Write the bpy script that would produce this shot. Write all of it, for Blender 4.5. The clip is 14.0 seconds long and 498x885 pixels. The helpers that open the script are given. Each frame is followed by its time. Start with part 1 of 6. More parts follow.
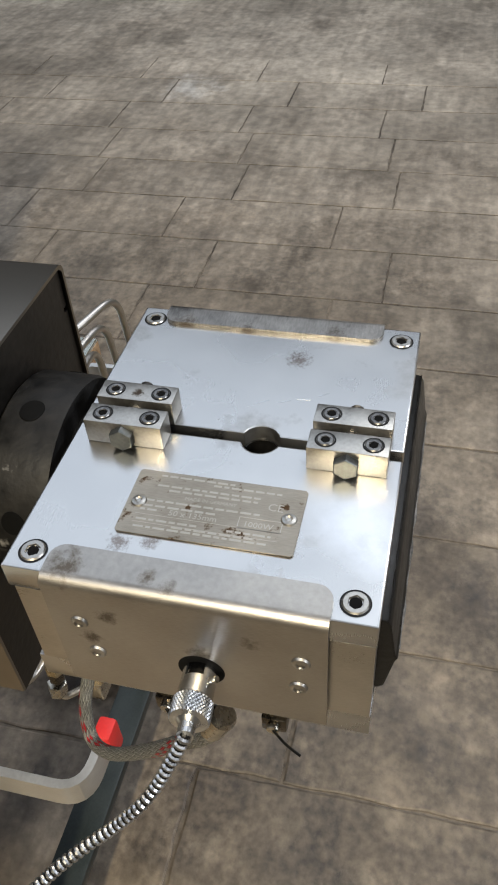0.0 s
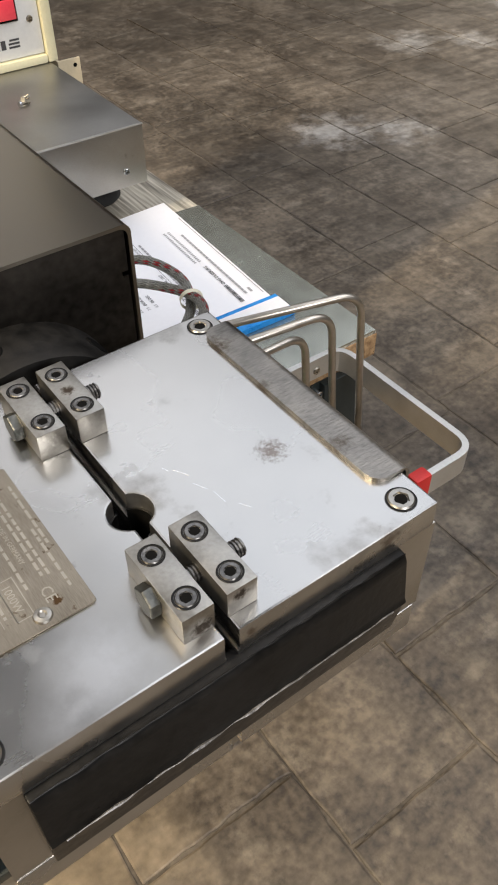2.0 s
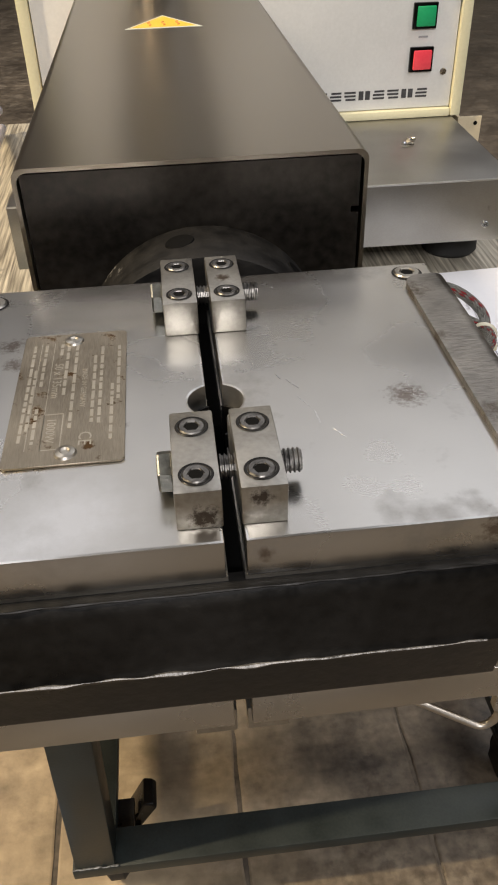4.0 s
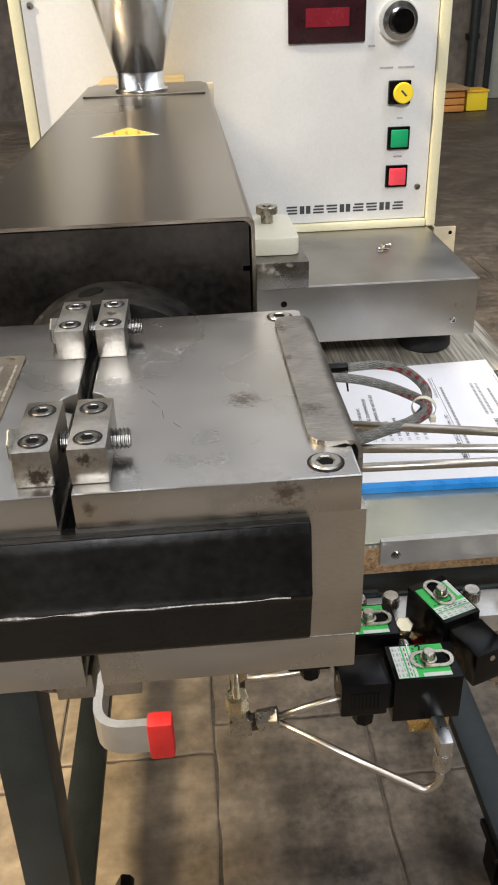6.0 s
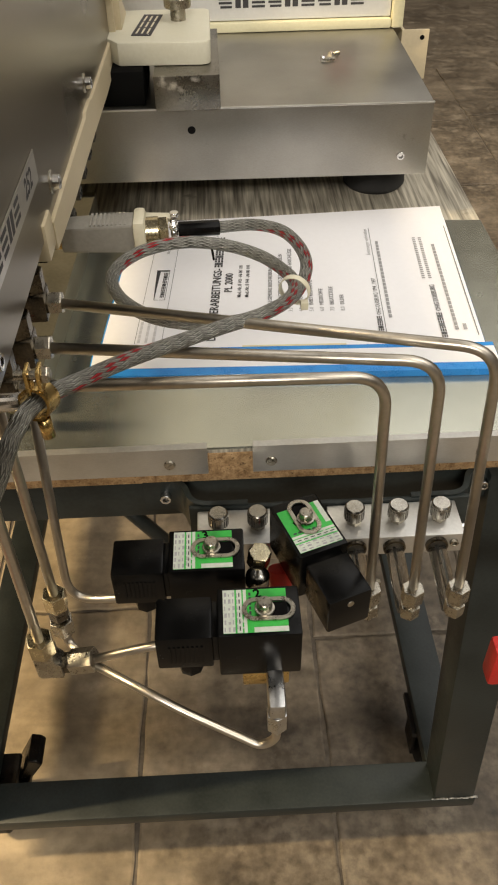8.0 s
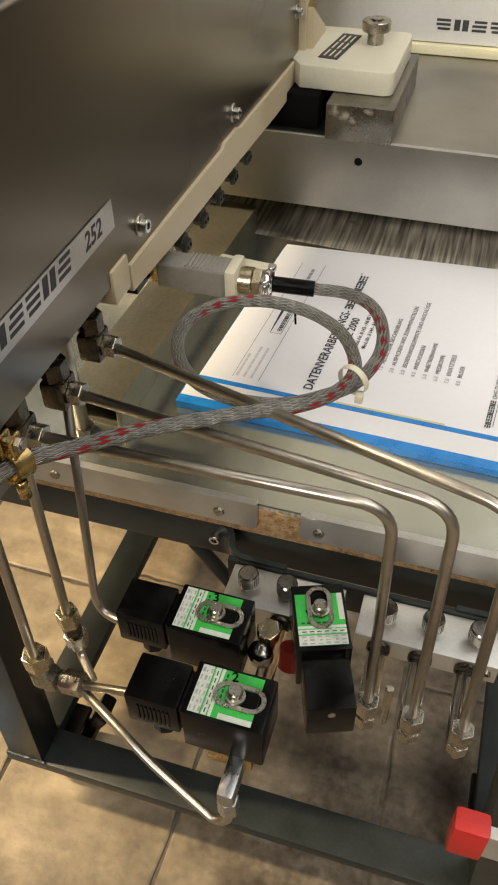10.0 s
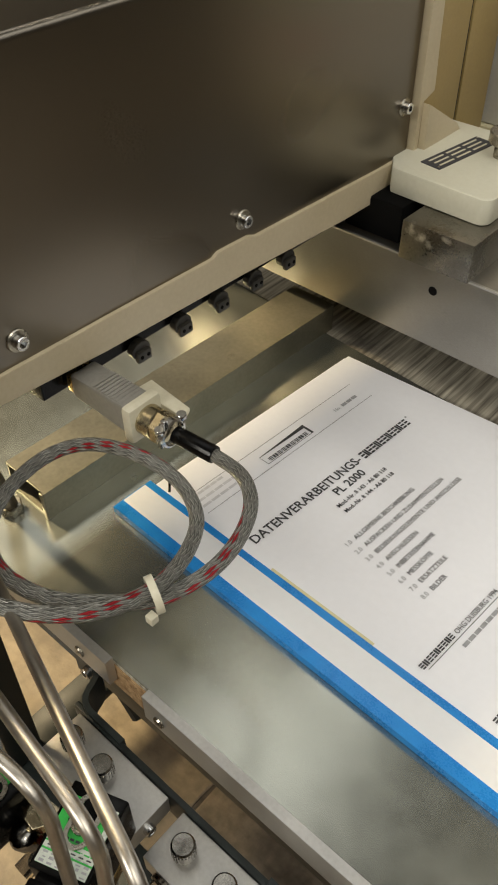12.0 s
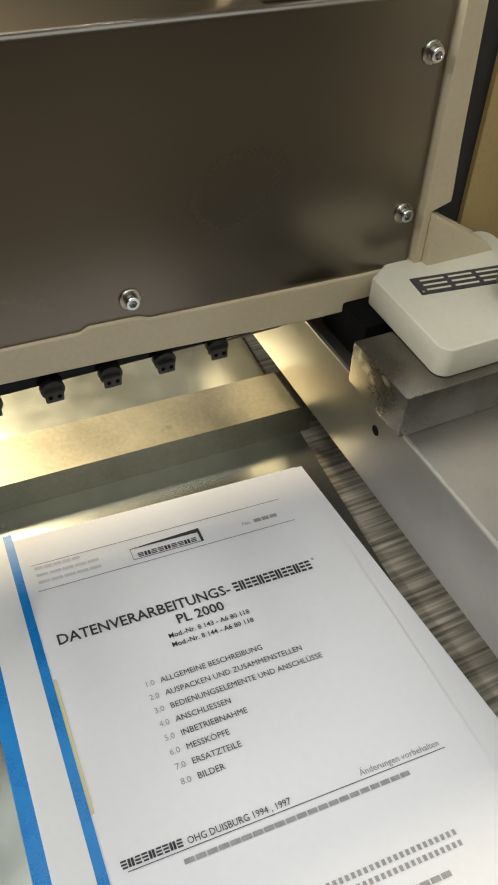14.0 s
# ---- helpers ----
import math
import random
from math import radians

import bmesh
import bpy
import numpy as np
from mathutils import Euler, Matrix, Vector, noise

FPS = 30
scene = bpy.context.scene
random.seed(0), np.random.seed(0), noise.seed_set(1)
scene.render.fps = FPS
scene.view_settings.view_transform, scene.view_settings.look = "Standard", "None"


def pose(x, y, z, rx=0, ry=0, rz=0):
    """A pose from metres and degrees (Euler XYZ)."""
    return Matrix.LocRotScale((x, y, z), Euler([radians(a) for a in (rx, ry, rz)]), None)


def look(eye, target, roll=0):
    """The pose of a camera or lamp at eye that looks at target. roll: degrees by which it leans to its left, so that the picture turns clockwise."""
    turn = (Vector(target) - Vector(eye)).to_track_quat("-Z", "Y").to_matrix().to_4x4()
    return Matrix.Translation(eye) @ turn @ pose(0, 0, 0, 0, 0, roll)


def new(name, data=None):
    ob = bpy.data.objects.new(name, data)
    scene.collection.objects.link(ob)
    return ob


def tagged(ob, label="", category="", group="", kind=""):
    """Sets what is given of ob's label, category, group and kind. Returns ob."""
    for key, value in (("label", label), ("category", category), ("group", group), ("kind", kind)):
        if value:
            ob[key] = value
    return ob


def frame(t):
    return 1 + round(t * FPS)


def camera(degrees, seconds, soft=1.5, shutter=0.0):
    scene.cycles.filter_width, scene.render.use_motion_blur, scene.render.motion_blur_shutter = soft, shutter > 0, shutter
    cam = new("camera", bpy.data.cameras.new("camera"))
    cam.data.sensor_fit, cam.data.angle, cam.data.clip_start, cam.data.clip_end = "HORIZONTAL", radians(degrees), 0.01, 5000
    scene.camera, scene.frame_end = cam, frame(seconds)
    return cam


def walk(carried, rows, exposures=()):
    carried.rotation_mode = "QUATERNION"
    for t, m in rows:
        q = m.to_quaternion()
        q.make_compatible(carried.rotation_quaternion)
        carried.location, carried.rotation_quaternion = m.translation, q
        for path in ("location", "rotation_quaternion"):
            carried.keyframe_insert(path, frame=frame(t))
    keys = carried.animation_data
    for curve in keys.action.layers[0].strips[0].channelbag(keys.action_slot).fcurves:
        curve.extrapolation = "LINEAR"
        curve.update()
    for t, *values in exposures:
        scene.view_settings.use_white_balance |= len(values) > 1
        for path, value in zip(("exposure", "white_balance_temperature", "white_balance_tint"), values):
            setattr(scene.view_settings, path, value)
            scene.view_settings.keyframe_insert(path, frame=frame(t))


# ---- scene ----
cam = camera(34.7, 14.0, 2.0)
PATH = [
    (0, (-0.294, -0.013, 1.217), (1.095, 0.401, -0.161), -4.5),
    (0.5, (-0.266, -0.062, 1.222), (1.022, 0.596, -0.16), -5.2),
    (1, (-0.246, -0.128, 1.227), (0.911, 0.763, -0.14), -4.1),
    (1.5, (-0.202, -0.126, 1.207), (0.829, 0.896, -0.168), -2.4),
    (2, (-0.14, -0.108, 1.194), (0.702, 1.039, -0.211), -0.3),
    (2.5, (-0.109, -0.123, 1.183), (0.414, 1.187, -0.235), -1.0),
    (3, (-0.084, -0.141, 1.171), (0.196, 1.263, -0.225), -0.6),
    (3.5, (-0.08, -0.135, 1.148), (0.115, 1.343, -0.186), -0.7),
    (3.7, (-0.081, -0.133, 1.136), (0.093, 1.386, -0.154), -1.2),
    (5.8, (-0.05, -0.183, 1.108), (0.04, 1.552, 0.116), -1.9),
    (6, (-0.033, -0.19, 1.116), (0.073, 1.547, 0.129), -2.1),
    (6.5, (-0.005, -0.194, 1.13), (0.128, 1.531, 0.126), -1.8),
    (7, (0.039, -0.142, 1.119), (0.169, 1.523, 0.018), -0.9),
    (7.5, (0.079, -0.09, 1.098), (0.188, 1.454, -0.168), -0.3),
    (8, (0.092, -0.068, 1.088), (0.137, 1.406, -0.263), -1.3),
    (8.5, (0.097, -0.054, 1.091), (0.075, 1.399, -0.283), -1.7),
    (8.7, (0.102, -0.049, 1.093), (0.055, 1.4, -0.284), -1.5),
    (10.8, (0.247, 0.049, 1.133), (-0.487, 1.301, -0.243), -2.7),
    (11, (0.26, 0.069, 1.128), (-0.533, 1.301, -0.233), -2.9),
    (11.5, (0.281, 0.148, 1.121), (-0.608, 1.298, -0.252), -2.0),
    (12, (0.311, 0.209, 1.138), (-0.657, 1.281, -0.247), -0.8),
    (12.5, (0.356, 0.277, 1.15), (-0.724, 1.221, -0.244), 0.3),
    (13, (0.414, 0.337, 1.166), (-0.776, 1.158, -0.216), 0.8),
    (13.5, (0.409, 0.376, 1.161), (-0.818, 1.144, -0.22), 2.0),
    (14, (0.366, 0.445, 1.147), (-0.908, 1.107, -0.245), 2.9),
]
walk(cam, [(t, look(e, g, r)) for t, e, g, r in PATH], [(0, -0.05, 5600, 10), (0.6, 0.05, 5950, 12), (1.1, 0.2, 6000, 12), (2, 0.1, 6100, 13), (2.6, -0.1, 6100, 14), (3.5, -0.1, 6400, 14), (5.8, 0.5, 6000, 12), (6.1, 0.25, 6100, 13), (7, 0.12, 6900, 14), (8.7, 0.18, 7100, 9), (11, 0.04, 6800, 11), (11.5, -0.08, 6800, 9), (12.5, -0.1, 6900, 8), (14, -0.15, 6400, 7)])

# ---- world and light ----
world = bpy.data.worlds.new("hall_air")
scene.world = world
world.use_nodes = True
world.node_tree.nodes["Background"].inputs["Color"].default_value = (0.9, 0.93, 1.0, 1)
world.node_tree.nodes["Background"].inputs["Strength"].default_value = 0.015


def lamp(name, x, y, z, sx, sy, watts, color, target=None):
    data = bpy.data.lights.new(name, "AREA")
    data.shape, data.size, data.size_y, data.energy, data.color = "RECTANGLE", sx, sy, watts, color
    ob = new(name, data)
    ob.matrix_world = look((x, y, z), target or (x, y + 0.001, 0.0))
    return ob


# hall lamps before and beside the machine, and broad roof lights
lamp("hall_lamp", -0.6, -6.4, 5.2, 2.4, 1.2, 330, (1.0, 0.97, 0.92), (0.0, 0.4, 0.8))
lamp("hall_lamp", -3.3, 0.0, 4.2, 0.12, 1.1, 300, (1.0, 0.8, 0.5), (-0.2, 0.45, 0.0))
lamp("hall_lamp", 2.75, -1.2, 5.5, 0.3, 1.6, 55, (1.0, 0.92, 0.8), (0.1, 0.5, 0.0))
lamp("roof_light", 4.2, 0.3, 6.35, 5.8, 10.0, 265, (0.94, 0.97, 1.0))
lamp("roof_light", -2.8, 2.0, 6.3, 3.5, 5.0, 90, (0.98, 0.99, 1.0))
lamp("roof_light", 0.5, 6.2, 6.3, 7.0, 2.6, 80, (1.0, 0.98, 0.95))


# ---- mesh helpers ----
def link(name, bm, material, parent=None, label="", smooth=False):
    me = bpy.data.meshes.new(name)
    for e in bm.edges:
        if len(e.link_faces) == 2 and e.calc_face_angle(0.0) > 0.32 and not smooth:
            e.smooth = False
    for f in bm.faces:
        f.smooth = smooth or len(f.verts) <= 4
    bm.to_mesh(me)
    bm.free()
    me.materials.append(material)
    ob = new(name, me)
    if parent is not None:
        ob.parent = parent
        if parent.data is None:
            ob.matrix_parent_inverse = parent.matrix_basis.inverted()
    if label:
        ob["label"] = label
    return ob


def part(name, bm, material, parent, label="", smooth=False):
    return link(name, bm, material, parent, label, smooth)


def thing(name, x, y, z, label, category, group="", rz=0.0):
    ob = new(name)
    ob.empty_display_size = 0.02
    ob.matrix_basis = pose(x, y, z, 0, 0, rz)
    return tagged(ob, label, category, group)


def box(x0, x1, y0, y1, z0, z1, bevel=0.0, bm=None, seg=2):
    bm = bm or bmesh.new()
    got = bmesh.ops.create_cube(bm, size=1.0)
    vs = got["verts"]
    for v in vs:
        v.co = Vector((x0 + (v.co.x + 0.5) * (x1 - x0), y0 + (v.co.y + 0.5) * (y1 - y0), z0 + (v.co.z + 0.5) * (z1 - z0)))
    if bevel:
        es = list({e for v in vs for e in v.link_edges})
        bmesh.ops.bevel(bm, geom=es, offset=bevel, segments=seg, profile=0.6, affect="EDGES")
    return bm


def rod(a, b, r, r2=None, seg=20, bm=None, bevel=0.0):
    bm = bm or bmesh.new()
    a, b = Vector(a), Vector(b)
    m = Matrix.Translation((a + b) / 2) @ (b - a).to_track_quat("Z", "Y").to_matrix().to_4x4()
    got = bmesh.ops.create_cone(bm, cap_ends=True, segments=seg, radius1=r, radius2=r if r2 is None else r2, depth=(b - a).length, matrix=m)
    if bevel:
        es = [e for e in {e for v in got["verts"] for e in v.link_edges} if len(e.link_faces) == 2 and max(len(f.verts) for f in e.link_faces) > 4]
        bmesh.ops.bevel(bm, geom=es, offset=bevel, segments=2, profile=0.6, affect="EDGES")
    return bm


def smooth_line(points, per=8):
    """Catmull-Rom points through the given ones."""
    p = [Vector(q) for q in points]
    p = [2 * p[0] - p[1]] + p + [2 * p[-1] - p[-2]]
    out = []
    for i in range(1, len(p) - 2):
        for k in range(per):
            t = k / per
            a, b, c, d = p[i - 1:i + 3]
            out.append(0.5 * ((2 * b) + (c - a) * t + (2 * a - 5 * b + 4 * c - d) * t * t + (3 * b - 3 * c + d - a) * t ** 3))
    return out + [p[-2]]


def bent_line(points, radius, per=6):
    """Straight legs with round bends."""
    p = [Vector(q) for q in points]
    out = [p[0]]
    for i in range(1, len(p) - 1):
        u, w = (p[i - 1] - p[i]), (p[i + 1] - p[i])
        k = min(radius, u.length * 0.45, w.length * 0.45)
        a, b = p[i] + u.normalized() * k, p[i] + w.normalized() * k
        for j in range(per + 1):
            t = j / per
            out.append((1 - t) ** 2 * a + 2 * t * (1 - t) * p[i] + t * t * b)
    return out + [p[-1]]


def tube(points, r, seg=10, bm=None, radii=None, caps=True):
    bm = bm or bmesh.new()
    rings, up = [], None
    n = len(points)
    for i, q in enumerate(points):
        d = (points[min(i + 1, n - 1)] - points[max(i - 1, 0)]).normalized()
        if up is None:
            up = d.orthogonal().normalized()
        up = (up - d * up.dot(d)).normalized()
        side = d.cross(up)
        rr = radii[i] if radii else r
        rings.append([bm.verts.new(q + rr * (math.cos(a) * up + math.sin(a) * side)) for a in (2 * math.pi * k / seg for k in range(seg))])
    uv = bm.loops.layers.uv.verify()
    run = [0.0]
    for p, q in zip(points, points[1:]):
        run.append(run[-1] + (q - p).length)
    for i, (a, b) in enumerate(zip(rings, rings[1:])):
        for k in range(seg):
            f = bm.faces.new((a[k], a[(k + 1) % seg], b[(k + 1) % seg], b[k]))
            for l, c in zip(f.loops, ((run[i], k), (run[i], k + 1), (run[i + 1], k + 1), (run[i + 1], k))):
                l[uv].uv = (c[0], c[1] / seg)
    if caps:
        bm.faces.new(rings[0][::-1])
        bm.faces.new(rings[-1])
    bmesh.ops.recalc_face_normals(bm, faces=bm.faces)
    return bm


def prism(outline, axis, lo, hi, bm=None, bevel=0.0):
    """An outline of 2D points pushed along an axis: x takes (y, z), y takes (x, z), z takes (x, y)."""
    bm = bm or bmesh.new()

    def at(p, h):
        return {"x": (h, p[0], p[1]), "y": (p[0], h, p[1]), "z": (p[0], p[1], h)}[axis]

    low = [bm.verts.new(at(p, lo)) for p in outline]
    top = [bm.verts.new(at(p, hi)) for p in outline]
    fs = [bm.faces.new(low), bm.faces.new(top)]
    n = len(outline)
    for i in range(n):
        fs.append(bm.faces.new((low[i], low[(i + 1) % n], top[(i + 1) % n], top[i])))
    bmesh.ops.recalc_face_normals(bm, faces=fs)
    if bevel:
        bmesh.ops.bevel(bm, geom=list({e for f in fs for e in f.edges}), offset=bevel, segments=2, profile=0.6, affect="EDGES")
    return bm



def turned(n):
    """The turn that lays +z along n."""
    return Vector(n).normalized().to_track_quat("Z", "Y").to_matrix().to_4x4()


def socket_head(c, n, r, h, bm=None, seg=24):
    """A cylinder head with a hexagon socket, its top at c."""
    bm = bm or bmesh.new()
    m = Matrix.Translation(c) @ turned(n)
    hexr = [0.5 * r / math.cos((2 * math.pi * k / seg) % (math.pi / 3) - math.pi / 6) for k in range(seg)]
    ang = [2 * math.pi * k / seg for k in range(seg)]

    def ring(rs, z):
        return [bm.verts.new(m @ Vector((q * math.cos(a), q * math.sin(a), z))) for q, a in zip(rs, ang)]

    rings = [ring([r] * seg, -h), ring([r] * seg, -0.12 * r), ring([0.9 * r] * seg, 0), ring([1.08 * q for q in hexr], 0), ring(hexr, -0.08 * r), ring(hexr, -0.95 * h)]
    for a, b in zip(rings, rings[1:]):
        for k in range(seg):
            bm.faces.new((a[k], a[(k + 1) % seg], b[(k + 1) % seg], b[k]))
    bm.faces.new(rings[-1])
    bm.faces.new(rings[0][::-1])
    bmesh.ops.recalc_face_normals(bm, faces=bm.faces)
    return bm


def lathe(profile, c=(0, 0, 0), n=(0, 0, 1), seg=28, bm=None):
    """A turned body: (radius, height) pairs round the axis n through c."""
    bm = bm or bmesh.new()
    m = Matrix.Translation(c) @ turned(n)
    rings = []
    for r, z in profile:
        if r < 1e-6:
            rings.append([bm.verts.new(m @ Vector((0, 0, z)))])
        else:
            rings.append([bm.verts.new(m @ Vector((r * math.cos(2 * math.pi * k / seg), r * math.sin(2 * math.pi * k / seg), z))) for k in range(seg)])
    for a, b in zip(rings, rings[1:]):
        for k in range(seg):
            j = (k + 1) % seg
            if len(a) == 1 and len(b) > 1:
                bm.faces.new((a[0], b[j], b[k]))
            elif len(b) == 1 and len(a) > 1:
                bm.faces.new((a[k], a[j], b[0]))
            elif len(a) > 1:
                bm.faces.new((a[k], a[j], b[j], b[k]))
    bmesh.ops.recalc_face_normals(bm, faces=bm.faces)
    return bm


def hexagon(c, n, r, h, bm=None, bevel=0.0006):
    """A hexagon nut or head from c along n."""
    c, n = Vector(c), Vector(n).normalized()
    return rod(c, c + n * h, r, seg=6, bm=bm, bevel=bevel)


def ridged(points, r, pitch, depth):
    """A tube with rounded rings, like a flexible metal conduit."""
    line, left = [points[0]], pitch / 4
    for p, q in zip(points, points[1:]):
        d, at = (q - p).length, 0.0
        while d - at >= left:
            at += left
            line.append(p.lerp(q, at / d))
            left = pitch / 4
        left -= d - at
    radii = [r - depth * (0.0, 0.0, 1.0, 1.0)[i % 4] for i in range(len(line))]
    return tube(line, r, 12, radii=radii)


def letters(name, text, size, m, material, parent, depth=0.0001, align="LEFT", bold=0.0):
    """Text in the built-in font as a flat mesh; m lays its x along the line and its z out of the surface."""
    curve = bpy.data.curves.new(name, "FONT")
    curve.body, curve.size, curve.extrude, curve.align_x, curve.resolution_u = text, size, depth, align, 2
    curve.offset = bold * size
    ob = bpy.data.objects.new(name, curve)
    scene.collection.objects.link(ob)
    me = bpy.data.meshes.new_from_object(ob.evaluated_get(bpy.context.evaluated_depsgraph_get()))
    bpy.data.objects.remove(ob)
    me.transform(m)
    me.materials.clear()
    me.materials.append(material)
    out = new(name, me)
    out.parent = parent
    if parent.data is None:
        out.matrix_parent_inverse = parent.matrix_basis.inverted()
    return out


def axes(origin, right, up):
    """A turn and place with x along right, y along up, z out."""
    r, u = Vector(right).normalized(), Vector(up).normalized()
    o = r.cross(u)
    return Matrix(((r.x, u.x, o.x, origin[0]), (r.y, u.y, o.y, origin[1]), (r.z, u.z, o.z, origin[2]), (0, 0, 0, 1)))


def slab(m, x0, x1, y0, y1, h, bm=None):
    """A thin bar in the plane of m."""
    bm = bm or bmesh.new()
    got = bmesh.ops.create_cube(bm, size=1.0)
    for v in got["verts"]:
        v.co = m @ Vector((x0 + (v.co.x + 0.5) * (x1 - x0), y0 + (v.co.y + 0.5) * (y1 - y0), (v.co.z + 0.5) * h))
    return bm



def block_word(m, x, y, count, pitch, wide, tall, stroke, bm=None, h=0.0001):
    """A row of plain barred blocks, as long and as dark as the maker's word that stands there."""
    bm = bm or bmesh.new()
    for k in range(count):
        x0, x1 = x + k * pitch, x + k * pitch + wide
        if k % 3 == 1:
            slab(m, x0, x0 + wide * 0.42, y, y + tall, h, bm)
            slab(m, x0 + wide * 0.58, x1, y, y + tall, h, bm)
        else:
            for j in range(3):
                slab(m, x0 + (wide * 0.12 if k % 3 == j else 0), x1, y + tall * (0.39 * j), y + tall * (0.39 * j + 0.22), h, bm)
    return bm

# ---- materials ----
def surface(name, c1, c2, rough=(0.4, 0.6), metal=0.0, scale=30.0, fine=300.0, bump=0.1, stretch=(1, 1, 1), marks=None, marks_scale=25.0, marks_at=0.62, contrast=(0.35, 0.65), spec=0.5, soft=0.06, grain=0.35, wave=0.0, detail=6):
    """Two-scale colour and gloss variation, fine relief, and stains with a shape of their own."""
    m = bpy.data.materials.new(name)
    m.use_nodes = True
    nt = m.node_tree
    n, l = nt.nodes, nt.links
    b = n["Principled BSDF"]
    b.inputs["Metallic"].default_value = metal
    b.inputs["Specular IOR Level"].default_value = spec
    tc = n.new("ShaderNodeTexCoord")
    mp = n.new("ShaderNodeMapping")
    mp.inputs["Scale"].default_value = stretch
    l.new(tc.outputs["Object"], mp.inputs["Vector"])
    big, small = n.new("ShaderNodeTexNoise"), n.new("ShaderNodeTexNoise")
    big.inputs["Scale"].default_value, big.inputs["Detail"].default_value = scale, detail
    small.inputs["Scale"].default_value, small.inputs["Detail"].default_value = fine, 3
    l.new(tc.outputs["Object"], big.inputs["Vector"])
    l.new(mp.outputs["Vector"], small.inputs["Vector"])
    mix = n.new("ShaderNodeMath")
    mix.operation = "MULTIPLY_ADD"
    mix.inputs[1].default_value = grain
    l.new(small.outputs["Fac"], mix.inputs[0])
    half = n.new("ShaderNodeMath")
    half.operation = "MULTIPLY"
    half.inputs[1].default_value = 1 - grain
    l.new(big.outputs["Fac"], half.inputs[0])
    l.new(half.outputs[0], mix.inputs[2])
    ramp = n.new("ShaderNodeValToRGB")
    ramp.color_ramp.elements[0].position, ramp.color_ramp.elements[1].position = contrast
    ramp.color_ramp.elements[0].color, ramp.color_ramp.elements[1].color = (*c1, 1), (*c2, 1)
    l.new(mix.outputs[0], ramp.inputs["Fac"])
    out = ramp.outputs["Color"]
    mr = n.new("ShaderNodeMapRange")
    mr.inputs["From Min"].default_value, mr.inputs["From Max"].default_value = 0.3, 0.7
    mr.inputs["To Min"].default_value, mr.inputs["To Max"].default_value = rough
    l.new(mix.outputs[0], mr.inputs["Value"])
    rough_out = mr.outputs["Result"]
    if marks:
        sp = n.new("ShaderNodeTexNoise")
        sp.inputs["Scale"].default_value, sp.inputs["Detail"].default_value, sp.inputs["Roughness"].default_value = marks_scale, 8, 0.65
        l.new(tc.outputs["Object"], sp.inputs["Vector"])
        cut = n.new("ShaderNodeMapRange")
        cut.inputs["From Min"].default_value, cut.inputs["From Max"].default_value = marks_at, marks_at + soft
        l.new(sp.outputs["Fac"], cut.inputs["Value"])
        mx = n.new("ShaderNodeMix")
        mx.data_type = "RGBA"
        l.new(cut.outputs["Result"], mx.inputs["Factor"])
        l.new(out, mx.inputs["A"])
        mx.inputs["B"].default_value = (*marks, 1)
        out = mx.outputs["Result"]
        ra = n.new("ShaderNodeMath")
        ra.operation = "MULTIPLY_ADD"
        ra.inputs[1].default_value = 0.3
        l.new(cut.outputs["Result"], ra.inputs[0])
        l.new(rough_out, ra.inputs[2])
        rough_out = ra.outputs[0]
    l.new(out, b.inputs["Base Color"])
    l.new(rough_out, b.inputs["Roughness"])
    if bump:
        bp = n.new("ShaderNodeBump")
        bp.inputs["Strength"].default_value, bp.inputs["Distance"].default_value = bump, 0.001
        l.new(small.outputs["Fac"], bp.inputs["Height"])
        l.new(bp.outputs["Normal"], b.inputs["Normal"])
        if wave:
            wv = n.new("ShaderNodeBump")
            wv.inputs["Strength"].default_value, wv.inputs["Distance"].default_value = 1.0, wave
            slow = n.new("ShaderNodeTexNoise")
            slow.inputs["Scale"].default_value, slow.inputs["Detail"].default_value = scale, 0
            l.new(tc.outputs["Object"], slow.inputs["Vector"])
            l.new(slow.outputs["Fac"], wv.inputs["Height"])
            l.new(wv.outputs["Normal"], bp.inputs["Normal"])
    return m


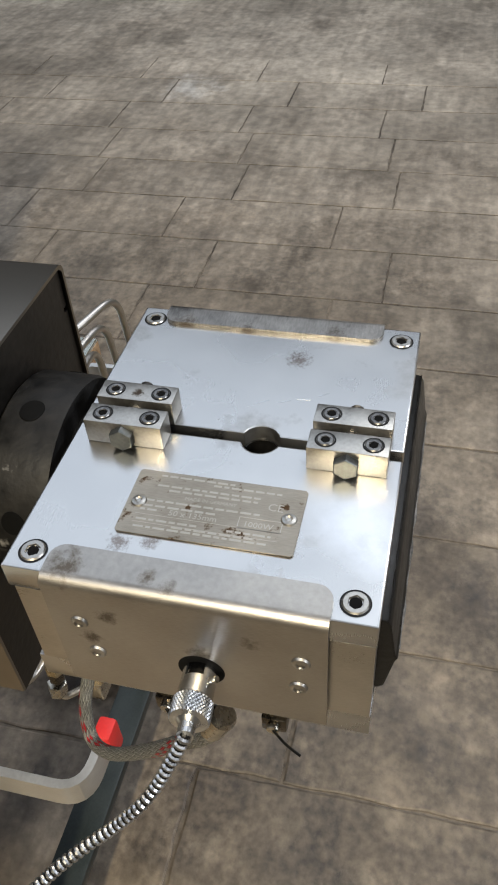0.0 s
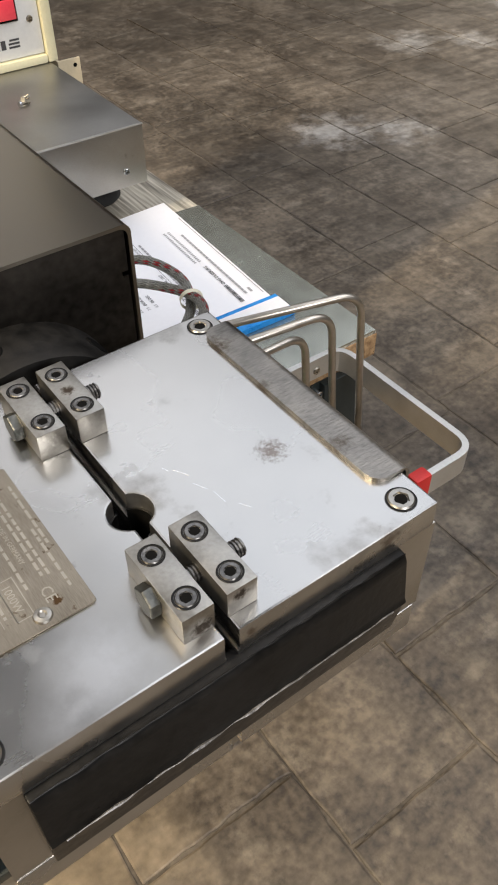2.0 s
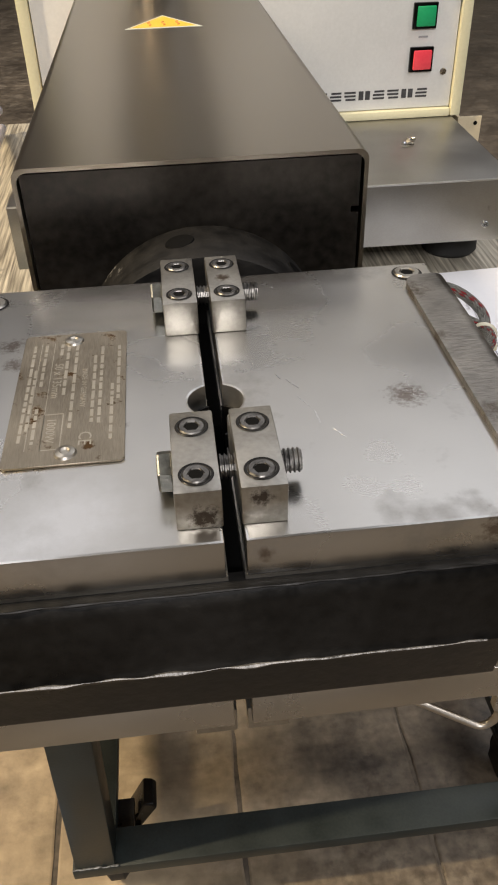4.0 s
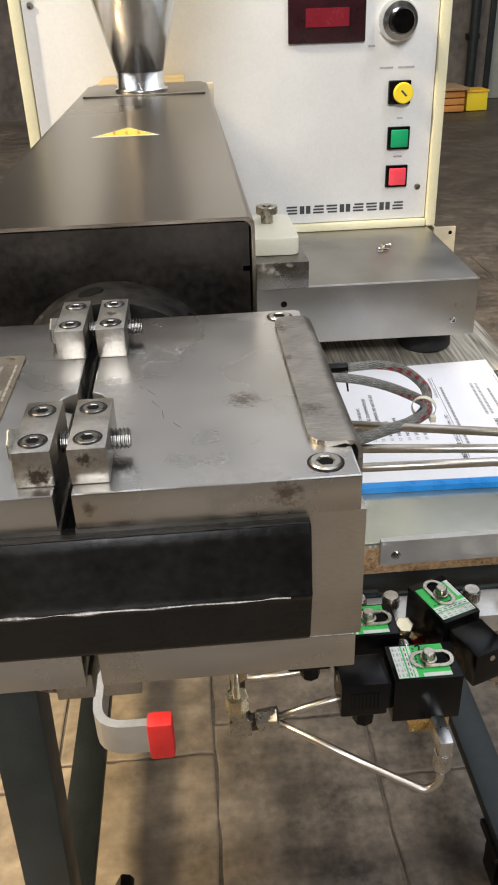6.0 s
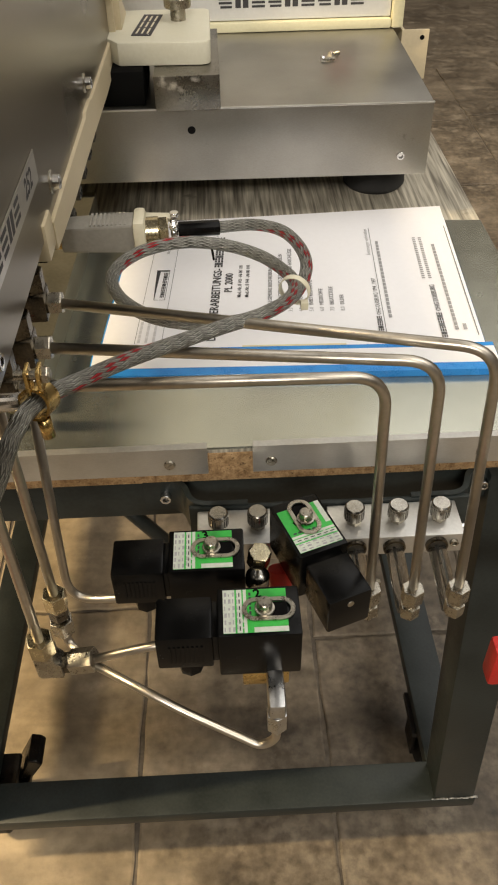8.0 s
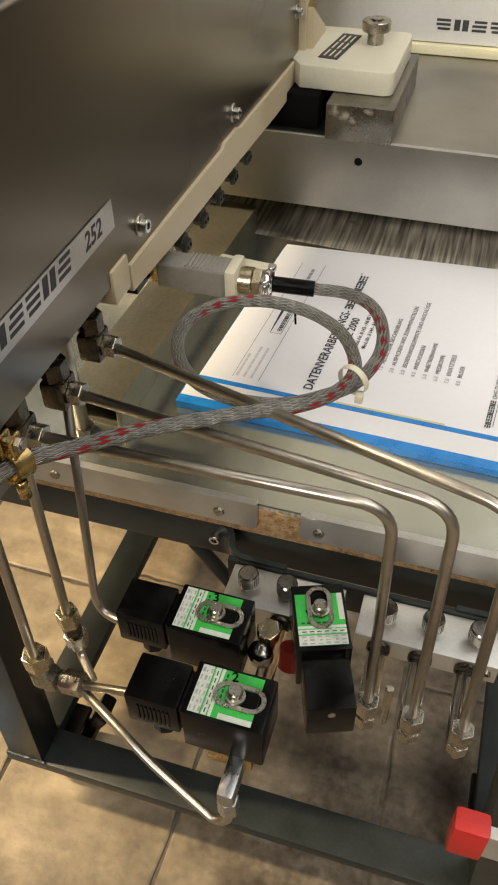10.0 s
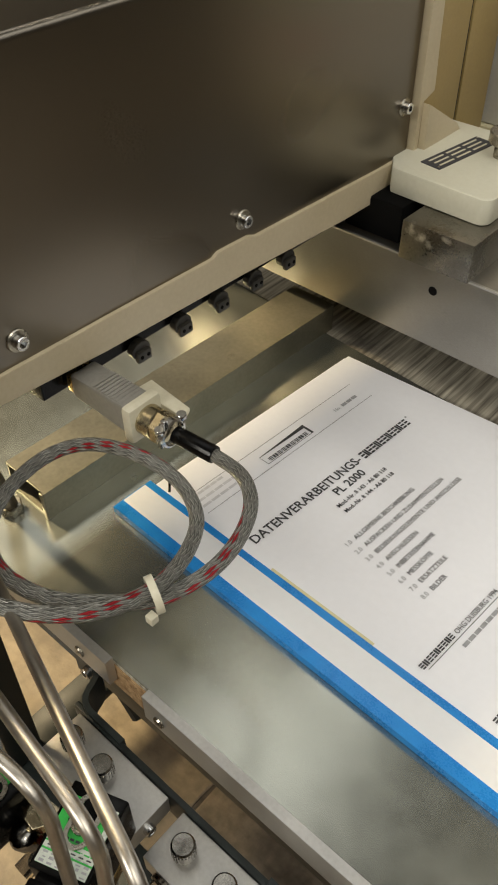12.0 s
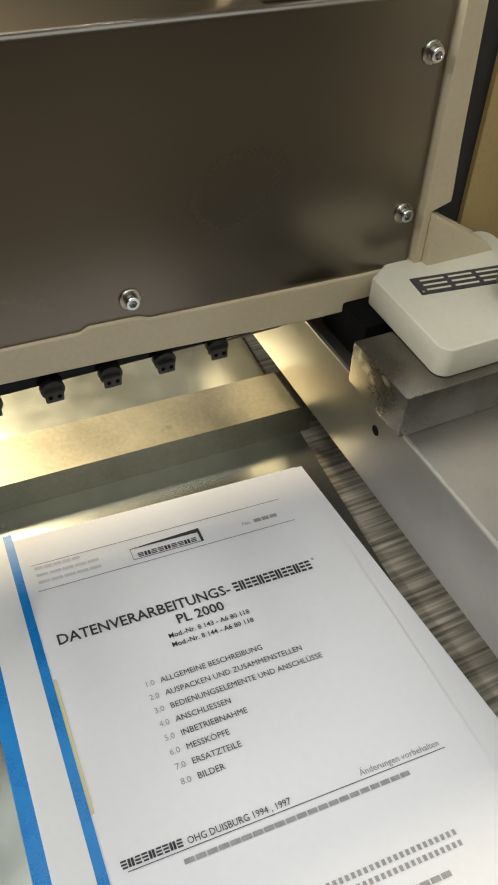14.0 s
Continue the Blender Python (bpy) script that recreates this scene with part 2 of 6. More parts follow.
def tint_patch(m, spots, color, scale=60.0, most=0.85, low=0.2, high=0.42, rough=None):
    """Patches of another colour round (x, y, z, radius), with a ragged outline."""
    n, l = m.node_tree.nodes, m.node_tree.links
    b = n["Principled BSDF"]
    geo = n.new("ShaderNodeNewGeometry")
    total = None
    for px, py, pz, r in spots:
        d = n.new("ShaderNodeVectorMath")
        d.operation = "DISTANCE"
        l.new(geo.outputs["Position"], d.inputs[0])
        d.inputs[1].default_value = (px, py, pz)
        mr = n.new("ShaderNodeMapRange")
        mr.inputs["From Min"].default_value, mr.inputs["From Max"].default_value = 0.0, r
        mr.inputs["To Min"].default_value, mr.inputs["To Max"].default_value = 1.0, 0.0
        l.new(d.outputs["Value"], mr.inputs["Value"])
        if total is None:
            total = mr.outputs["Result"]
        else:
            a = n.new("ShaderNodeMath")
            a.operation = "MAXIMUM"
            l.new(total, a.inputs[0])
            l.new(mr.outputs["Result"], a.inputs[1])
            total = a.outputs[0]
    nz = n.new("ShaderNodeTexNoise")
    nz.inputs["Scale"].default_value, nz.inputs["Detail"].default_value, nz.inputs["Roughness"].default_value = scale, 8, 0.7
    l.new(geo.outputs["Position"], nz.inputs["Vector"])
    k = n.new("ShaderNodeMath")
    k.operation = "MULTIPLY"
    l.new(total, k.inputs[0])
    l.new(nz.outputs["Fac"], k.inputs[1])
    cut = n.new("ShaderNodeMapRange")
    cut.inputs["From Min"].default_value, cut.inputs["From Max"].default_value = low, high
    cut.inputs["To Max"].default_value = most
    l.new(k.outputs[0], cut.inputs["Value"])
    mx = n.new("ShaderNodeMix")
    mx.data_type = "RGBA"
    l.new(cut.outputs["Result"], mx.inputs["Factor"])
    l.new(b.inputs["Base Color"].links[0].from_socket, mx.inputs["A"])
    mx.inputs["B"].default_value = (*color, 1)
    l.new(mx.outputs["Result"], b.inputs["Base Color"])
    if rough is not None:
        rm = n.new("ShaderNodeMix")
        l.new(cut.outputs["Result"], rm.inputs["Factor"])
        l.new(b.inputs["Roughness"].links[0].from_socket, rm.inputs["A"])
        rm.inputs["B"].default_value = rough
        l.new(rm.outputs["Result"], b.inputs["Roughness"])
    return m


def per_piece(m, amount=0.25):
    """Brightness that differs from piece to piece."""
    n, l = m.node_tree.nodes, m.node_tree.links
    b = n["Principled BSDF"]
    src = b.inputs["Base Color"].links[0].from_socket
    info = n.new("ShaderNodeObjectInfo")
    mr = n.new("ShaderNodeMapRange")
    mr.inputs["To Min"].default_value, mr.inputs["To Max"].default_value = 1 - amount, 1 + amount
    l.new(info.outputs["Random"], mr.inputs["Value"])
    hsv = n.new("ShaderNodeHueSaturation")
    l.new(mr.outputs["Result"], hsv.inputs["Value"])
    l.new(src, hsv.inputs["Color"])
    l.new(hsv.outputs["Color"], b.inputs["Base Color"])
    return m


M_PLATE = surface("ground_steel_plate", (0.42, 0.41, 0.39), (0.58, 0.57, 0.545), (0.2, 0.36), 1, 13, 260, 0, (1, 14, 1), (0.32, 0.31, 0.295), 22, 0.58, (0.3, 0.7), grain=0.05, soft=0.16, detail=3)
tint_patch(M_PLATE, ((-0.109, 0.004, 1.0, 0.026), (-0.118, -0.002, 1.0, 0.02)), (0.72, 0.72, 0.72), 70, 0.85, 0.12, 0.5, 0.36)
tint_patch(M_PLATE, ((-0.133, 0.086, 1.0, 0.012), (-0.131, 0.075, 1.0, 0.01), (-0.1, 0.04, 1.0, 0.008), (-0.062, 0.006, 1.0, 0.007), (-0.012, -0.008, 0.996, 0.012), (-0.02, 0.043, 1.0, 0.016), (-0.066, -0.008, 0.995, 0.006), (-0.07, 0.119, 1.0, 0.012)), (0.11, 0.07, 0.045), 420, 0.7, 0.3, 0.46)
M_EDGE = surface("warm_steel", (0.36, 0.34, 0.3), (0.53, 0.5, 0.45), (0.25, 0.45), 1, 30, 400, 0.1, (1, 1, 10), (0.12, 0.09, 0.06), 60, 0.7)
M_COVER = surface("brushed_cover_sheet", (0.3, 0.28, 0.25), (0.44, 0.415, 0.375), (0.34, 0.5), 1, 22, 350, 0.08, (1, 1, 12), (0.1, 0.08, 0.06), 70, 0.72, wave=0.0012)
# brown stains and small spots; the one above the plug is its painted shadow
tint_patch(M_COVER, ((-0.146, 0.1, 1.0, 0.02), (-0.154, 0.085, 0.985, 0.012), (-0.154, 0.094, 0.97, 0.012), (-0.147, 0.07, 1.0, 0.01), (-0.15, 0.063, 1.0, 0.01), (-0.155, 0.053, 0.972, 0.013), (-0.155, 0.034, 0.984, 0.01)), (0.07, 0.05, 0.03), 220, 0.75, 0.3, 0.5, 0.6)
M_SEAM = surface("bright_weld_bead", (0.08, 0.078, 0.075), (0.34, 0.33, 0.32), (0.35, 0.55), 0.7, 90, 500, 0.4)
M_BEAD = surface("painted_weld_bead", (0.05, 0.055, 0.055), (0.36, 0.36, 0.35), (0.3, 0.5), 0.5, 160, 500, 0.4)
M_BOLT = surface("dull_zinc_bolt", (0.08, 0.083, 0.08), (0.17, 0.175, 0.165), (0.35, 0.5), 1, 120, 700, 0.15)
M_LIP = surface("dull_tin_lip", (0.17, 0.16, 0.145), (0.38, 0.36, 0.33), (0.3, 0.55), 1, 50, 300, 0.2, (1, 4, 1), (0.13, 0.1, 0.075), 80, 0.62, soft=0.12)
tint_patch(M_LIP, ((-0.003, 0.1, 1.0, 0.016), (-0.003, 0.07, 1.0, 0.01), (0.0, 0.03, 1.0, 0.012)), (0.06, 0.04, 0.025), 420, 0.75, 0.28, 0.5, 0.6)
M_CLAMP = surface("machined_clamp_steel", (0.3, 0.285, 0.255), (0.46, 0.44, 0.4), (0.3, 0.46), 1, 80, 700, 0.08, (1, 1, 1), (0.16, 0.1, 0.05), 110, 0.68)
tint_patch(M_CLAMP, ((-0.079, -0.003, 1.003, 0.009), (-0.066, -0.003, 1.008, 0.006), (-0.081, 0.004, 1.011, 0.005), (-0.066, 0.1, 1.011, 0.006)), (0.04, 0.025, 0.015), 600, 0.9, 0.26, 0.42, 0.7)
M_SCREW = surface("oily_screw_steel", (0.09, 0.085, 0.08), (0.27, 0.26, 0.245), (0.25, 0.45), 1, 200, 900, 0.1)
M_CHROME = surface("bright_plated_metal", (0.6, 0.6, 0.6), (0.75, 0.75, 0.74), (0.12, 0.25), 1, 150, 900, 0.05)
M_HOOD = surface("satin_hood_steel", (0.196, 0.174, 0.141), (0.232, 0.208, 0.172), (0.27, 0.3), 1, 5, 500, 0, (14, 1, 14), grain=0.06, detail=1.5)
M_CONDUIT = surface("plated_ring_metal", (0.42, 0.42, 0.42), (0.6, 0.6, 0.59), (0.24, 0.36), 1, 150, 900, 0.03)
# near-black: shade painted into holes and gaps; also used for the pen digits
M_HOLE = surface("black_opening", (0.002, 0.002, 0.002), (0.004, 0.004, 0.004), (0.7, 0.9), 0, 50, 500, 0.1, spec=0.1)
M_CAP = surface("dull_steel_cap", (0.2, 0.19, 0.17), (0.36, 0.345, 0.31), (0.1, 0.24), 1, 90, 600, 0.05, (1, 1, 1), (0.08, 0.065, 0.05), 200, 0.66)
# hood's front panel only, set far darker than its shell
M_HOODFRONT = surface("dark_front_steel", (0.012, 0.0105, 0.009), (0.055, 0.048, 0.04), (0.3, 0.5), 0.8, 14, 250, 0.12, (1, 1, 1), (0.12, 0.11, 0.095), 20, 0.66, soft=0.2)
M_ARM = surface("off_white_paint", (0.63, 0.61, 0.49), (0.7, 0.685, 0.57), (0.3, 0.5), 0, 12, 300, 0.05, (1, 1, 1), (0.44, 0.38, 0.27), 40, 0.76)
M_IRON = surface("scaled_black_iron", (0.0025, 0.0025, 0.0025), (0.011, 0.0105, 0.01), (0.25, 0.5), 0.0, 35, 300, 0.14, (1, 1, 1), (0.026, 0.025, 0.023), 34, 0.64, spec=0.22, soft=0.08)
M_FLANGE = surface("worn_flange_iron", (0.004, 0.004, 0.004), (0.018, 0.017, 0.016), (0.42, 0.65), 0.0, 40, 160, 0.5, (1, 1, 1), (0.16, 0.155, 0.145), 55, 0.64, spec=0.18, soft=0.07)
M_FRAME = surface("slate_grey_paint", (0.013, 0.017, 0.0165), (0.026, 0.032, 0.031), (0.3, 0.46), 0, 20, 300, 0.08, (1, 1, 1), (0.22, 0.22, 0.2), 130, 0.735, spec=0.3, soft=0.03)
M_BLACKP = surface("black_plastic", (0.0015, 0.0015, 0.0015), (0.004, 0.004, 0.004), (0.16, 0.3), 0, 60, 900, 0.04, (1, 1, 1), (0.4, 0.4, 0.38), 420, 0.735, spec=0.16, soft=0.02)
M_SOCKET = surface("dusty_black_plastic", (0.02, 0.019, 0.017), (0.05, 0.047, 0.04), (0.4, 0.6), 0, 60, 500, 0.1)
M_RUBBER = surface("black_rubber", (0.01, 0.01, 0.01), (0.022, 0.022, 0.022), (0.6, 0.8), 0, 50, 500, 0.2)
M_ZINC = surface("galvanized_sheet", (0.42, 0.435, 0.38), (0.56, 0.575, 0.505), (0.19, 0.28), 0.88, 8, 60, 0.02, contrast=(0.3, 0.7), soft=0.3)
tint_patch(M_ZINC, ((0.1, 0.36, 0.705, 0.1), (0.2, 0.4, 0.705, 0.09), (0.3, 0.36, 0.705, 0.08), (0.02, 0.37, 0.705, 0.08)), (0.34, 0.35, 0.31), 34, 0.2, 0.3, 0.6, 0.34)
M_CREAM = surface("cream_paint", (0.53, 0.45, 0.3), (0.61, 0.525, 0.37), (0.3, 0.5), 0, 12, 300, 0.1, (1, 1, 1), (0.4, 0.31, 0.19), 40, 0.74)
M_FRAMECREAM = surface("yellowed_cream_frame", (0.7, 0.66, 0.44), (0.78, 0.74, 0.52), (0.3, 0.45), 0, 12, 300, 0.05)
M_PANEL = surface("light_grey_panel_paint", (0.7, 0.7, 0.68), (0.78, 0.78, 0.76), (0.35, 0.5), 0, 10, 300, 0.05)
M_ALU = surface("brushed_aluminium", (0.31, 0.295, 0.265), (0.44, 0.425, 0.39), (0.3, 0.44), 1, 12, 400, 0.05, (1, 12, 12), (0.19, 0.175, 0.15), 40, 0.68, soft=0.12)
M_PROFILE = surface("dull_profile_aluminium", (0.21, 0.195, 0.145), (0.3, 0.28, 0.215), (0.32, 0.46), 0.8, 18, 300, 0.03, (1, 1, 1), (0.2, 0.18, 0.14), 35, 0.64, soft=0.12)
M_BAR = surface("raw_aluminium_bar", (0.5, 0.49, 0.46), (0.64, 0.63, 0.6), (0.32, 0.5), 0.85, 30, 400, 0.1, (1, 1, 8))
M_WOOD = surface("grey_oak_laminate", (0.13, 0.115, 0.09), (0.62, 0.575, 0.47), (0.4, 0.6), 0, 5, 14, 0.1, (22, 0.8, 1), (0.045, 0.038, 0.03), 9, 0.6, (0.34, 0.66), soft=0.1, grain=0.8)
# dark smudge that also stands in for shade under the drive base
tint_patch(M_WOOD, ((-0.04, 0.67, 0.7, 0.08), (0.0, 0.69, 0.7, 0.07)), (0.06, 0.052, 0.045), 40, 0.8, 0.2, 0.45)
M_CHIP = surface("chipboard_edge", (0.2, 0.11, 0.045), (0.5, 0.33, 0.17), (0.7, 0.9), 0, 180, 600, 0.8, (1, 1, 1), (0.07, 0.04, 0.02), 330, 0.6)
M_TAN = surface("tan_housing_paint", (0.39, 0.285, 0.115), (0.46, 0.345, 0.15), (0.35, 0.5), 0, 14, 300, 0.08, (1, 1, 1), (0.2, 0.15, 0.08), 40, 0.72)
M_MILLED = surface("milled_spacer_steel", (0.15, 0.14, 0.12), (0.28, 0.265, 0.235), (0.2, 0.36), 1, 28, 500, 0.03, (1, 8, 1))
tint_patch(M_MILLED, ((0.044, 0.687, 0.842, 0.014), (0.052, 0.687, 0.838, 0.014), (0.06, 0.687, 0.835, 0.01), (0.074, 0.687, 0.844, 0.01)), (0.75, 0.72, 0.65), 170, 0.9, 0.3, 0.5, 0.45)
M_BRASS = surface("brass", (0.5, 0.34, 0.12), (0.68, 0.5, 0.22), (0.18, 0.35), 1, 120, 600, 0.05)
M_NICKEL = surface("nickel_fitting", (0.3, 0.275, 0.23), (0.5, 0.47, 0.4), (0.2, 0.38), 1, 120, 700, 0.05, (1, 1, 1), (0.08, 0.06, 0.04), 180, 0.62)
M_WARMNICKEL = surface("yellowed_nickel", (0.42, 0.36, 0.23), (0.6, 0.53, 0.37), (0.16, 0.32), 1, 120, 700, 0.05)
M_DARKFIT = surface("dark_oiled_fitting", (0.04, 0.035, 0.028), (0.14, 0.12, 0.09), (0.2, 0.4), 1, 120, 700, 0.1)
M_PIPE = surface("stainless_pipe", (0.42, 0.385, 0.33), (0.54, 0.5, 0.44), (0.3, 0.42), 1, 40, 300, 0.02, (1, 1, 1), (0.36, 0.31, 0.25), 60, 0.68, soft=0.2)
M_RED = surface("red_plastic_cap", (0.46, 0.014, 0.012), (0.56, 0.024, 0.018), (0.4, 0.6), 0, 60, 500, 0.2)
M_BLUE = surface("blue_folder_plastic", (0.01, 0.2, 0.6), (0.02, 0.28, 0.72), (0.22, 0.35), 0, 40, 900, 0.01)
M_PAPER = surface("printed_paper", (0.86, 0.86, 0.89), (0.9, 0.9, 0.93), (0.35, 0.55), 0, 6, 200, 0.05)
M_STRIP = surface("white_label_strip", (0.82, 0.82, 0.83), (0.86, 0.86, 0.87), (0.34, 0.36), 0, 12, 200, 0.05)
M_INK = surface("grey_black_ink", (0.03, 0.03, 0.035), (0.06, 0.06, 0.065), (0.6, 0.8), 0, 300, 900, 0)
M_FADED = surface("faded_ink", (0.3, 0.3, 0.31), (0.42, 0.42, 0.43), (0.6, 0.8), 0, 300, 900, 0)
M_PALE = surface("washed_out_ink", (0.6, 0.6, 0.63), (0.7, 0.7, 0.72), (0.6, 0.8), 0, 300, 900, 0)
M_GREEN = surface("green_label", (0.02, 0.38, 0.05), (0.04, 0.48, 0.08), (0.25, 0.45), 0, 60, 400, 0, (1, 1, 1), (0.35, 0.5, 0.35), 120, 0.66)
M_WHITELAB = surface("white_label", (0.5, 0.55, 0.48), (0.66, 0.69, 0.62), (0.3, 0.5), 0, 80, 500, 0, (1, 1, 1), (0.35, 0.34, 0.3), 140, 0.64)
M_YELLOW = surface("yellow_sticker", (0.8, 0.42, 0.02), (0.88, 0.5, 0.04), (0.35, 0.5), 0, 60, 300, 0)
M_YKNOB = surface("yellow_plastic", (0.8, 0.6, 0.02), (0.85, 0.66, 0.03), (0.3, 0.45), 0, 60, 300, 0)
M_GBTN = surface("green_button_plastic", (0.005, 0.28, 0.1), (0.01, 0.34, 0.13), (0.3, 0.45), 0, 60, 300, 0)
M_RBTN = surface("red_button_plastic", (0.72, 0.05, 0.08), (0.8, 0.08, 0.1), (0.3, 0.45), 0, 60, 300, 0)
M_DISP = surface("dark_display_window", (0.02, 0.008, 0.01), (0.035, 0.01, 0.014), (0.08, 0.12), 0, 60, 300, 0)
M_DIGIT = surface("red_display_field", (0.16, 0.01, 0.02), (0.2, 0.014, 0.025), (0.2, 0.3), 0, 60, 300, 0)
M_GREYPL = surface("grey_connector_plastic", (0.22, 0.21, 0.19), (0.3, 0.29, 0.26), (0.4, 0.55), 0, 40, 400, 0.1)
M_IVORY = surface("ivory_plastic", (0.62, 0.58, 0.44), (0.72, 0.68, 0.54), (0.35, 0.5), 0, 40, 400, 0.05)
M_TAG = surface("silver_foil_tag", (0.5, 0.49, 0.48), (0.6, 0.59, 0.57), (0.3, 0.4), 1, 40, 300, 0.05)
M_NAME = surface("etched_name_plate", (0.24, 0.205, 0.155), (0.38, 0.34, 0.275), (0.32, 0.5), 1, 40, 300, 0.1, (12, 1, 1), (0.09, 0.055, 0.03), 110, 0.6)
M_ETCH = surface("bright_etching", (0.4, 0.37, 0.31), (0.5, 0.47, 0.41), (0.5, 0.6), 1, 40, 300, 0)
M_LEMON = surface("pale_yellow_tongue", (0.68, 0.63, 0.36), (0.75, 0.7, 0.44), (0.4, 0.55), 0, 40, 300, 0)
M_HOSE = surface("pale_hose", (0.6, 0.6, 0.68), (0.7, 0.7, 0.78), (0.4, 0.55), 0, 20, 300, 0)
M_TAPE = surface("blue_floor_tape", (0.02, 0.25, 0.6), (0.05, 0.32, 0.68), (0.4, 0.6), 0, 20, 300, 0.1)
M_CRATE = surface("orange_crate", (0.5, 0.2, 0.04), (0.62, 0.28, 0.07), (0.5, 0.7), 0, 8, 60, 0.1)
M_WALLB = surface("old_brick_wall", (0.06, 0.05, 0.042), (0.16, 0.135, 0.112), (0.7, 0.9), 0, 3, 14, 0.5)
M_DOOR = surface("pale_door_paint", (0.25, 0.26, 0.23), (0.32, 0.33, 0.29), (0.5, 0.7), 0, 2, 30, 0.1)
M_ROOF = surface("grey_roof_sheet", (0.12, 0.12, 0.12), (0.18, 0.18, 0.18), (0.6, 0.8), 0, 1, 10, 0.1)
M_ROOM = surface("dusty_plaster", (0.16, 0.145, 0.125), (0.24, 0.22, 0.19), (0.8, 0.9), 0, 1, 12, 0.2)

M_CLEAR = bpy.data.materials.new("clear_tube")
M_CLEAR.use_nodes = True
_b = M_CLEAR.node_tree.nodes["Principled BSDF"]
_b.inputs["Base Color"].default_value = (0.86, 0.8, 0.7, 1)
_b.inputs["Transmission Weight"].default_value, _b.inputs["Roughness"].default_value, _b.inputs["IOR"].default_value = 0.97, 0.04, 1.12


def braid_material():
    """Woven wire sleeve with red flecks: two crossing sets of strands along the cable's length."""
    m = surface("braided_wire_sleeve", (0.26, 0.26, 0.235), (0.46, 0.455, 0.415), (0.35, 0.55), 0.5, 200, 900, 0)
    n, l = m.node_tree.nodes, m.node_tree.links
    b = n["Principled BSDF"]
    uv = n.new("ShaderNodeUVMap")
    sep = n.new("ShaderNodeSeparateXYZ")
    l.new(uv.outputs["UV"], sep.inputs[0])

    def calc(op, a, c, d=None):
        k = n.new("ShaderNodeMath")
        k.operation = op
        for i, v in enumerate((a, c, d)):
            if v is None:
                continue
            if isinstance(v, (int, float)):
                k.inputs[i].default_value = v
            else:
                l.new(v, k.inputs[i])
        return k.outputs[0]

    u, v = sep.outputs["X"], calc("MULTIPLY", sep.outputs["Y"], 12.0)
    turn = calc("MULTIPLY", u, 96.0)
    one, two = calc("ADD", v, turn), calc("SUBTRACT", v, turn)
    top = calc("LESS_THAN", calc("MODULO", calc("ADD", calc("FLOOR", calc("ADD", one, 4000.0), 0), calc("FLOOR", calc("ADD", two, 4000.0), 0)), 2.0), 0.5)
    under = calc("SUBTRACT", 1.0, top)
    carrier = calc("ADD", calc("MULTIPLY", one, top), calc("MULTIPLY", two, under))
    wires = calc("SINE", calc("MULTIPLY", carrier, 6.2832 * 2), 0)
    rim = calc("ABSOLUTE", calc("SINE", calc("MULTIPLY", carrier, 3.1416), 0), 0)
    height = calc("MULTIPLY", calc("MULTIPLY_ADD", wires, 0.32, 0.68), calc("POWER", rim, 0.6))
    wide = calc("MULTIPLY", top, calc("LESS_THAN", calc("MODULO", calc("FLOOR", calc("ADD", one, 4000.0), 0), 12.0), 1.5))
    wide = calc("MULTIPLY", wide, calc("GREATER_THAN", rim, 0.3))
    dark = calc("MULTIPLY_ADD", height, 0.95, 0.16)
    src = b.inputs["Base Color"].links[0].from_socket
    mx = n.new("ShaderNodeMix")
    mx.data_type = "RGBA"
    l.new(wide, mx.inputs["Factor"])
    l.new(src, mx.inputs["A"])
    mx.inputs["B"].default_value = (0.5, 0.02, 0.03, 1)
    hsv = n.new("ShaderNodeHueSaturation")
    l.new(mx.outputs["Result"], hsv.inputs["Color"])
    l.new(dark, hsv.inputs["Value"])
    l.new(hsv.outputs["Color"], b.inputs["Base Color"])
    bp = n.new("ShaderNodeBump")
    bp.inputs["Strength"].default_value, bp.inputs["Distance"].default_value = 0.8, 0.001
    l.new(height, bp.inputs["Height"])
    l.new(bp.outputs["Normal"], b.inputs["Normal"])
    return m


M_BRAID = braid_material()


